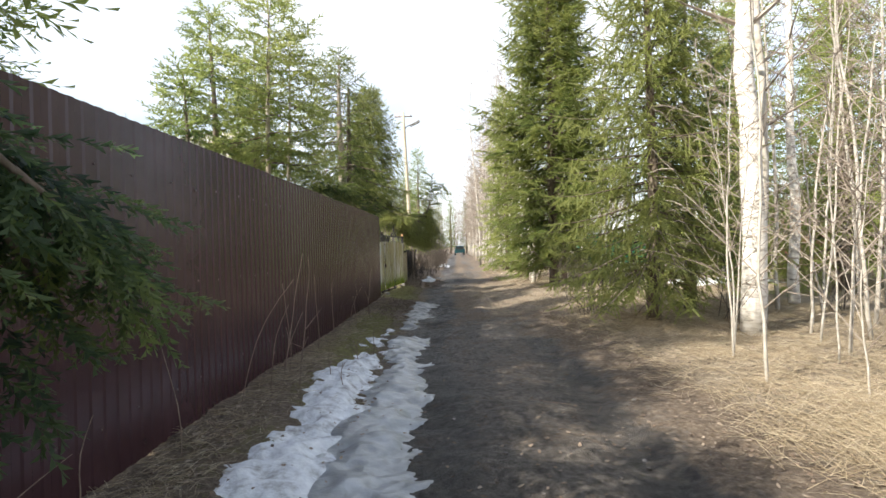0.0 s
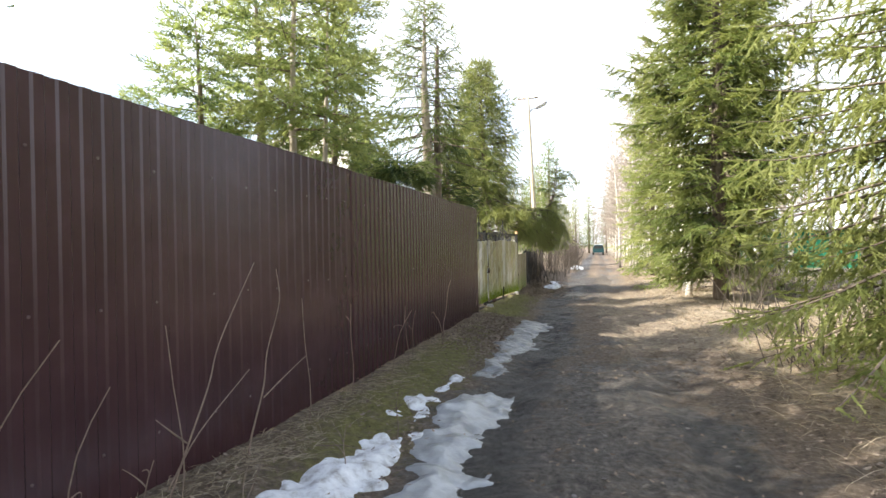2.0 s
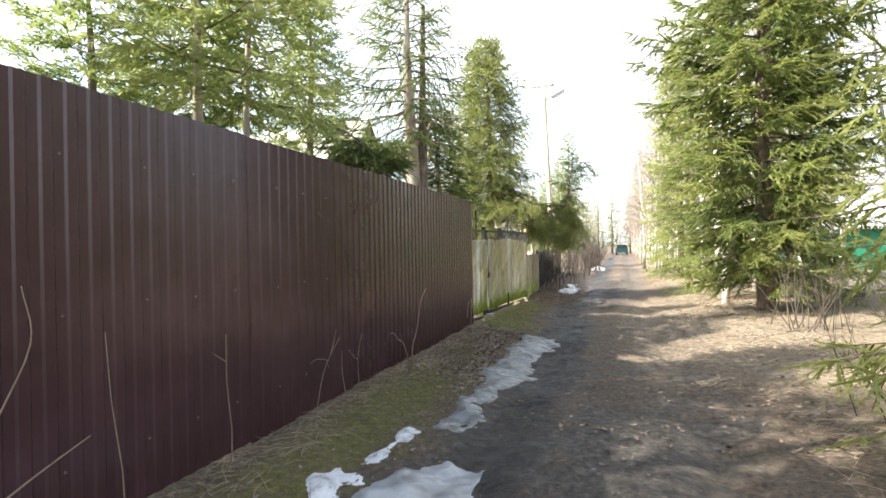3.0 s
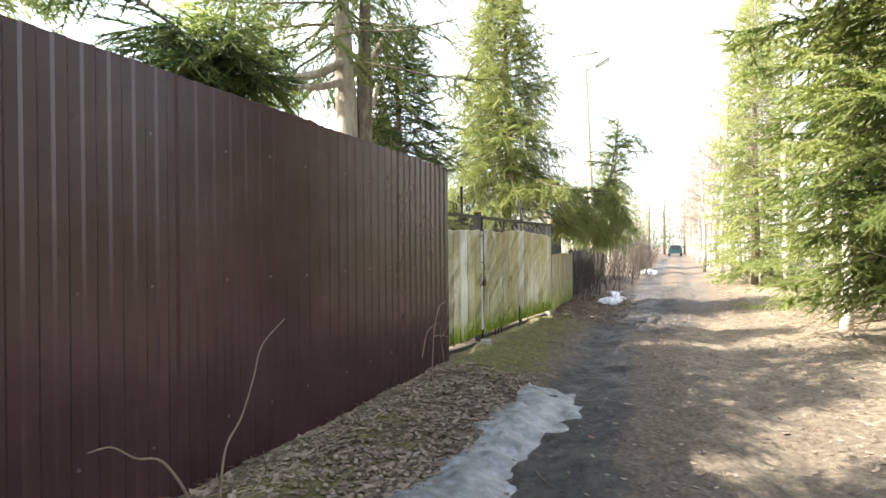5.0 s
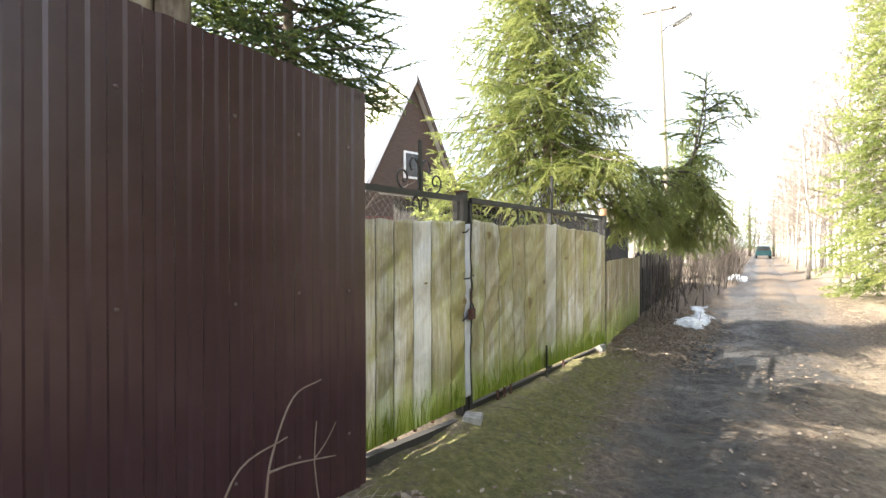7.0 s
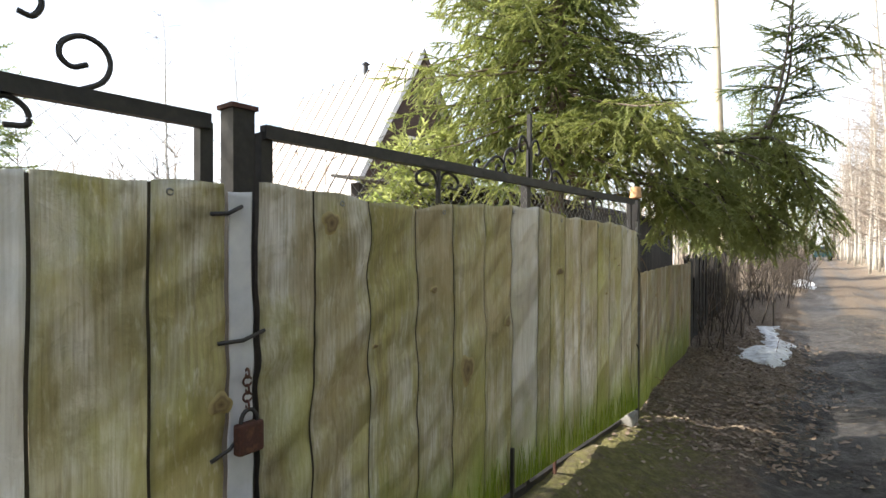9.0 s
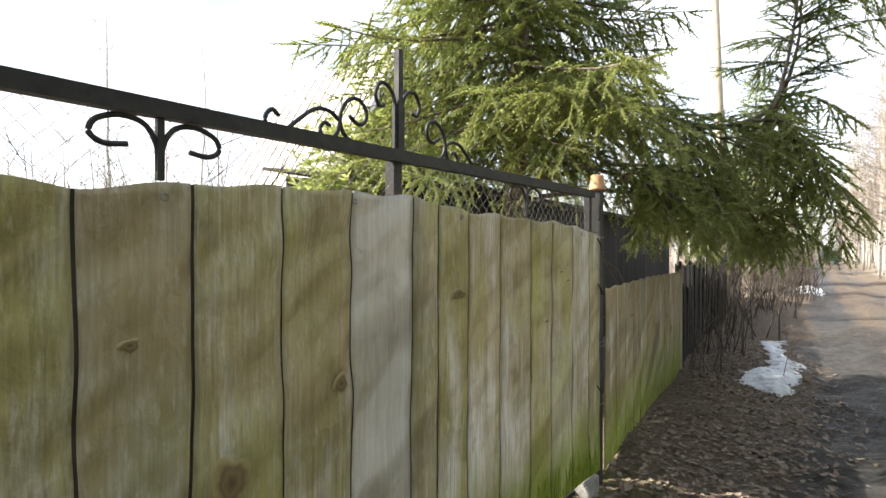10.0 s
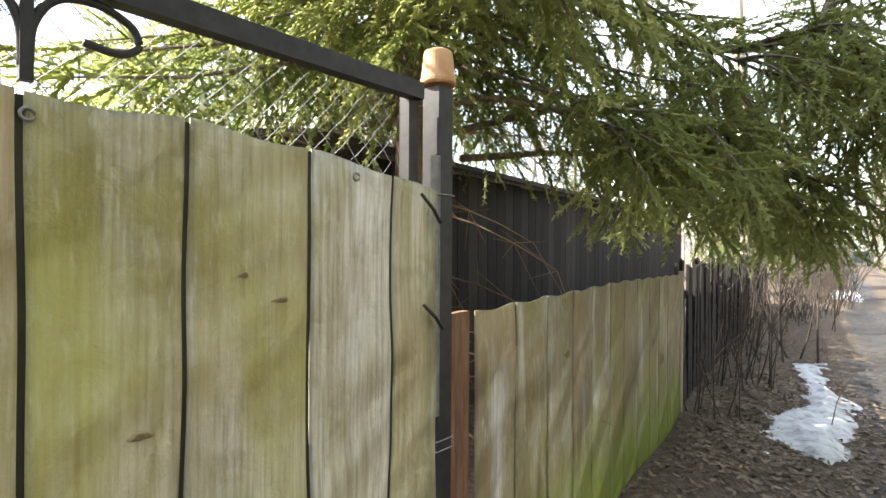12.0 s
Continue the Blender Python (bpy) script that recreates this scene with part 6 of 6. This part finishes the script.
# dead weeds along the fence
def weed(at, h, seed, lean, forks):
    rng = np.random.RandomState(seed)
    at = np.array([at[0], at[1], float(height(at[0], at[1])) - 0.02])
    s = np.linspace(0, 1, 7)
    P = at + np.outer(s * h, [lean[0], lean[1], 1.0]) + np.outer(s ** 2 * h * 0.12, np.append(rng.normal(size=2), 0)) + np.outer(np.sin(s * 7), [0.008, 0.008, 0])
    S, R = [P], [np.linspace(0.0045 if forks < 3 else 0.006, 0.0022, 7)]
    for k in range(forks):
        u = rng.uniform(0.25, 0.9)
        q = np.array([np.interp(u * 6, np.arange(7), P[:, a]) for a in range(3)])
        e = unit(np.array([rng.normal() * 0.5, rng.normal() * 0.9, rng.uniform(0.5, 1.2)])) * rng.uniform(0.15, 0.45) * h
        S.append(q + np.outer(s, e) + np.outer(s ** 2, rng.normal(size=3) * 0.04))
        R.append(np.linspace(0.0032, 0.0014, 7))
    v, f = tubes(np.array(S), np.array(R), 5)
    thing("weed_stalk", mesh("weed_stalk", v - at, f, M["stalk"], smooth=True), "branched dead sapling against the brown fence" if forks > 2 else "thin dead weed stalk against the brown fence", "weed", group="fence weeds", at=at)


rng_w = np.random.RandomState(5)
for k, (s_, o, h, ly, fk) in enumerate(((10.4, 0.22, 1.0, 0.02, 0), (9.3, 0.16, 1.05, 0.0, 0), (9.0, 0.30, 0.8, 0.03, 1), (8.3, 0.25, 0.95, -0.02, 0), (6.9, 0.18, 1.0, 0.0, 0), (6.2, 0.2, 0.85, 0.02, 1), (5.4, 0.26, 0.7, 0.1, 2), (4.6, 0.2, 0.6, 0.05, 1), (0.55, 0.17, 0.5, 0.1, 1), (11.3, 0.2, 0.5, 0.0, 0), (11.8, 0.25, 0.6, 0.05, 1), (5.0, 0.3, 0.5, 0, 0), (8.8, 0.5, 0.5, 0.1, 2))):
    p = fence_point(s_, o, 0)
    weed(p, h, 100 + k, (rng_w.uniform(-0.05, 0.12), ly), fk)
for k, (x, y, h, fk) in enumerate(((-1.0, 5.0, 0.3, 2), (-1.2, 5.4, 0.32, 1), (-1.05, 6.2, 0.35, 2), (-0.95, 6.9, 0.42, 1), (-0.55, 22.6, 0.5, 1), (-1.35, 22.05, 0.8, 4), (-1.2, 22.3, 0.75, 3))):
    weed((x, y), h, 150 + k, (0.05, 0.1), fk)


def dead_sapling(label, *stems):
    """A dead sapling against the fence, from the bends of its stems."""
    at = np.array(stems[0][0])
    at[2] = float(height(at[0], at[1])) - 0.02
    tree = root("dead_sapling", at, label, "sapling", group="fence weeds")
    for k, bends in enumerate(stems):
        p = smooth_path(([tuple(at)] if k == 0 else []) + list(bends), 5)
        v, f = tubes(p, np.linspace(0.0075 if k == 0 else 0.005, 0.0025, len(p)), 6, True)
        part("stem" if k == 0 else "side_stem", mesh("stem", v, f, M["stalk"], smooth=True), tree)


dead_sapling("tall forked dead sapling leaning before the brown fence", [(-1.67, 5.42, 0.1), (-1.665, 5.58, 0.38), (-1.66, 5.75, 0.67), (-1.655, 5.85, 0.91), (-1.65, 6.19, 1.36)], [(-1.67, 5.44, 0.2), (-1.66, 5.67, 0.43), (-1.65, 6.12, 0.68)], [(-1.665, 5.58, 0.40), (-1.62, 5.42, 0.52), (-1.6, 5.30, 0.62)])
dead_sapling("slim forked dead sapling before the brown fence", [(-1.67, 6.14, 0.2), (-1.665, 6.29, 0.52), (-1.665, 6.34, 0.75), (-1.66, 6.49, 1.07), (-1.66, 6.46, 1.31)], [(-1.665, 6.29, 0.45), (-1.6, 6.45, 0.56), (-1.55, 6.65, 0.66)])
dead_sapling("single crooked dead stem beside fallen leaves", [(-1.5, 10.37, 0.17), (-1.5, 10.41, 0.37), (-1.495, 10.51, 0.49), (-1.495, 10.6, 0.67), (-1.49, 10.66, 0.83), (-1.485, 10.84, 0.95)])
dead_sapling("low dead stem bent over near the brown fence", [(-1.45, 10.14, 0.24), (-1.46, 10.02, 0.45), (-1.465, 9.9, 0.51), (-1.467, 9.8, 0.59), (-1.47, 9.71, 0.6)])
dead_sapling("dead sapling with spreading side stems at the fence end", [(-1.48, 12.93, 0.2), (-1.478, 12.95, 0.41), (-1.478, 12.98, 0.57), (-1.475, 13.09, 0.77), (-1.47, 13.25, 0.81)], [(-1.48, 12.7, 0.36), (-1.482, 12.83, 0.57), (-1.476, 13.06, 0.62)], [(-1.478, 12.97, 0.51), (-1.475, 13.09, 0.50), (-1.468, 13.34, 0.45)])


# ---- ground cover ----
def scatter_leaves(n, seed, x0, x1, y0, y1, size, weight, label):
    """Curled fallen leaves, each a bent six-sided blade."""
    rng = np.random.RandomState(seed)
    x, y = rng.uniform(x0, x1, n), y0 + (y1 - y0) * rng.rand(n) ** 1.15
    w = weight(x, y) * (0.35 + 1.1 * lattice(x, y, 1.6, 8))
    ok = (rng.rand(n) < w) & ~((x < -1.45) & (y > 13.6) & (y < 22)) & (x > -1.93 + 0.028 * (y - 3))
    x, y = x[ok], y[ok]
    n = len(x)
    on_snow = (x > -1.45) & (x < -0.82) & (y > 2.7) & (y < 6.8)
    on_ice = (x > -0.82) & (x < -0.2) & (y < 10.2)
    drop = (on_snow & (rng.rand(n) < 0.93)) | (on_ice & (rng.rand(n) < 0.5))
    c = np.stack([x, y, height(x, y) + 0.006 + 0.085 * on_snow + 0.042 * on_ice - 0.2 * drop], -1)
    a = rng.uniform(0, 6.28, n)
    ln, wd = size * rng.uniform(0.4, 1.0, n), size * rng.uniform(0.2, 0.56, n)
    tilt = rng.normal(size=(n, 2)) * 0.18
    d = np.stack([np.cos(a), np.sin(a), tilt[:, 0]], -1)
    s = np.stack([-np.sin(a), np.cos(a), tilt[:, 1]], -1)
    cz = np.array([[0, 0, 1.0]]) * size * rng.uniform(0.0, 0.4, (n, 1))
    ln, wd = ln[:, None], wd[:, None]
    q = [c - d * ln + cz, c - d * ln * 0.3 - s * wd, c + d * ln * 0.4 - s * wd * 0.8 + cz * 0.5, c + d * ln * 1.1 + cz, c + d * ln * 0.4 + s * wd * 0.8 + cz * 0.7, c - d * ln * 0.3 + s * wd + cz * 0.4]
    v = np.stack(q, 1).reshape(-1, 3)
    i = np.arange(n)[:, None] * 6
    f = [np.concatenate([i + np.array([[0, 1, 5]]), i + np.array([[2, 3, 4]])]), i + np.array([[1, 2, 4, 5]])]
    thing("leaf_litter", mesh("leaf_litter", v, f, M["leaf"]), label, "leaves", kind="stuff")


def verge_weight(x, y):
    u = x - road_mid(y)
    w = 0.95 * step(-0.95, -1.35, u) + 0.55 * step(1.05, 1.6, u) + 0.05 + 0.12 * np.exp(-((u - 0.1) / 0.3) ** 2)
    return w * np.where((x < -0.7) & (y > 13.9) & (y < 18.4), 0.35, 1) * np.where((x < -1.0) & (y > 6.3) & (y < 10.5), 0.45, 1)


def scatter_grass(name, n, region, length, mat, label, seed, flat=0.6, tuft=0.5):
    rng = np.random.RandomState(seed)
    x0, x1, y0, y1, mask = region
    x, y = rng.uniform(x0, x1, n * 4), rng.uniform(y0, y1, n * 4)
    w = mask(x, y) * (1 - tuft + 2 * tuft * (lattice(x, y, 3.1, seed) > 0.55))
    ok = rng.rand(len(x)) < w
    x, y = x[ok][:n], y[ok][:n]
    n = len(x)
    b = np.stack([x, y, height(x, y) - 0.01], -1)
    ln = length * rng.uniform(0.4, 1.2, n)
    a = rng.uniform(0, 6.28, n)
    d = np.stack([np.cos(a) * flat, np.sin(a) * flat, np.full(n, 1.0)], -1) * rng.uniform(0.6, 1.3, (n, 3))
    s = np.linspace(0, 1, 3)
    bend = np.stack([np.cos(a), np.sin(a), np.zeros(n)], -1) * flat
    P = b[:, None] + ln[:, None, None] * (s[None, :, None] * unit(d)[:, None] + (s ** 2)[None, :, None] * 0.55 * bend[:, None] - (s ** 2)[None, :, None] * np.array([0, 0, 0.45 * flat]))
    P[:, :, 2] = np.maximum(P[:, :, 2], height(P[:, :, 0], P[:, :, 1]) + 0.004 * s)
    v, f = tubes(P, np.tile([0.0019, 0.0014, 0.0003], (n, 1)), 3)
    thing(name, mesh(name, v, f, M[mat]), label, "grass", kind="stuff")


scatter_leaves(62000, 12, -1.95, 5.2, 1.2, 28.0, 0.026, verge_weight, "small brown leaf fragments strewn over the verges")
scatter_leaves(6500, 13, -1.8, -0.55, 9.8, 13.9, 0.036, lambda x, y: 0.9 * step(-0.55, -0.95, x) * step(9.8, 11, y), "large brown fallen leaves heaped by the fence end")
scatter_leaves(11000, 18, -1.6, 0.3, 17.8, 24.5, 0.036, lambda x, y: 0.8 * step(0.2, -0.6, x) * step(17.8, 19, y), "brown fallen leaves in front of the low panel")
scatter_leaves(5000, 20, 0.0, 3.6, 9.0, 20.0, 0.036, lambda x, y: 0.2 + 0.4 * step(1.0, 2.0, x), "brown fallen leaves along the track")
scatter_grass("dry_grass", 20000, (1.7, 6.5, 1.6, 13.0, lambda x, y: step(1.35, 2.6, x - road_mid(y)) * np.clip(1.25 - 0.07 * y, 0.2, 1)), 0.26, "drygrass", "pale dry grass matted beneath the birches", 14, flat=1.0)
scatter_grass("dry_grass", 1300, (2.1, 3.9, 2.2, 4.6, lambda x, y: np.exp(-((x - 2.9) / 0.5) ** 2 - ((y - 3.2) / 0.7) ** 2)), 0.42, "drygrass", "tall tuft of pale dry grass at the track's edge", 22, flat=0.75)
scatter_grass("dry_grass", 5000, (1.4, 4.5, 13.0, 34.0, lambda x, y: step(1.3, 1.9, x - road_mid(y))), 0.16, "drygrass", "pale dry grass along the sunny track edge", 15, flat=1.0)
scatter_grass("dry_grass", 2600, (-1.95, -1.2, 1.5, 13.7, lambda x, y: step(-1.25, -1.55, x) * (x > -1.90 + 0.028 * (y - 3))), 0.13, "drygrass", "dry grass clinging to the fence foot", 16, flat=1.1)
scatter_grass("moss_grass", 6000, (-1.85, -0.7, 2.0, 18.3, lambda x, y: np.clip(0.25 + 0.1 * (y - 6), 0.1, 1) * (x > -1.88 + 0.028 * (y - 3)) * ((y < 13.7) | (x > -1.42))), 0.035, "moss_blade", "short green moss and grass by the fence", 17, flat=0.9, tuft=0.5)


def sticks():
    rng = np.random.RandomState(19)
    for k in range(70):
        y = 2 + 16 * rng.rand()
        x = rng.uniform(-0.9, 3.2) if k % 3 else rng.uniform(-1.5, -0.8)
        L, a = rng.uniform(0.1, 0.45), rng.uniform(0, 6.28)
        s = np.linspace(-0.5, 0.5, 5)
        px, py = x + s * L * math.cos(a) + 0.02 * s ** 2, y + s * L * math.sin(a)
        P = np.stack([px, py, height(px, py) + 0.006], -1)
        v, f = tubes(P, np.linspace(0.004, 0.002, 5), 5, True)
        thing("fallen_twig", mesh("fallen_twig", v, f, M["stalk"], smooth=True), "thin broken twig lying on the track", "twig", group="fallen twigs")
    meshes = []
    for k in range(5):
        bm = bmesh.new()
        bmesh.ops.create_icosphere(bm, subdivisions=1, radius=1)
        for p in bm.verts:
            p.co = p.co * rng.uniform(0.7, 1.1)
            p.co.z *= 0.6
        me = bpy.data.meshes.new("pebble")
        bm.to_mesh(me)
        bm.free()
        me.materials.append(M["stone"])
        meshes.append(me)
    for k in range(160):
        y = 2.2 + 15 * rng.rand() ** 1.2
        x = float(road_mid(y)) + rng.uniform(-1.2, 1.3)
        ob = thing("pebble", meshes[k % 5], "small grey pebble pressed into the mud", "pebble", group="track pebbles")
        sc = rng.uniform(0.008, 0.022)
        ob.matrix_basis = pose(x, y, float(height(x, y)) + sc * 0.3, 0, 0, rng.uniform(0, 360)) @ Matrix.Diagonal((sc, sc * rng.uniform(0.7, 1.2), sc, 1))


sticks()


def far_woods():
    """Bare woods closing the horizon all round, too far to tell trees apart."""
    rng = np.random.RandomState(77)
    P, R, T = [], [], []
    s = np.linspace(0, 1, 3)
    for k in range(1300):
        a = rng.uniform(0, 2 * math.pi)
        d = rng.uniform(52, 150)
        x, y = d * math.cos(a), 12 + d * math.sin(a)
        u = x - float(road_mid(y))
        if y > 12 and (abs(u) < 7 and y < 100):
            continue
        if -45 < x < 22 and 0 < y < 55:
            continue
        h = rng.uniform(6, 13)
        tint = rng.rand()
        P.append(np.array([x, y, -0.5]) + np.outer(s * h, [rng.normal() * 0.04, rng.normal() * 0.04, 1]))
        R.append([0.16, 0.10, 0.02])
        T.append(tint)
        for j in range(13):
            c = np.array([x, y, rng.uniform(0.15, 0.95) * h])
            e = np.array([rng.normal(), rng.normal(), rng.uniform(0.4, 1.5)]) * 0.16 * h
            P.append(c + np.outer(s, e))
            R.append([0.06, 0.04, 0.012])
            T.append(tint)
    v, f = tubes(np.array(P), np.array(R), 3)
    thing("far_woods", mesh("far_woods", v, f, M["twig"], tint=np.repeat(T, 9)), "distant leafless woods closing the horizon", "woods", kind="stuff")


far_woods()
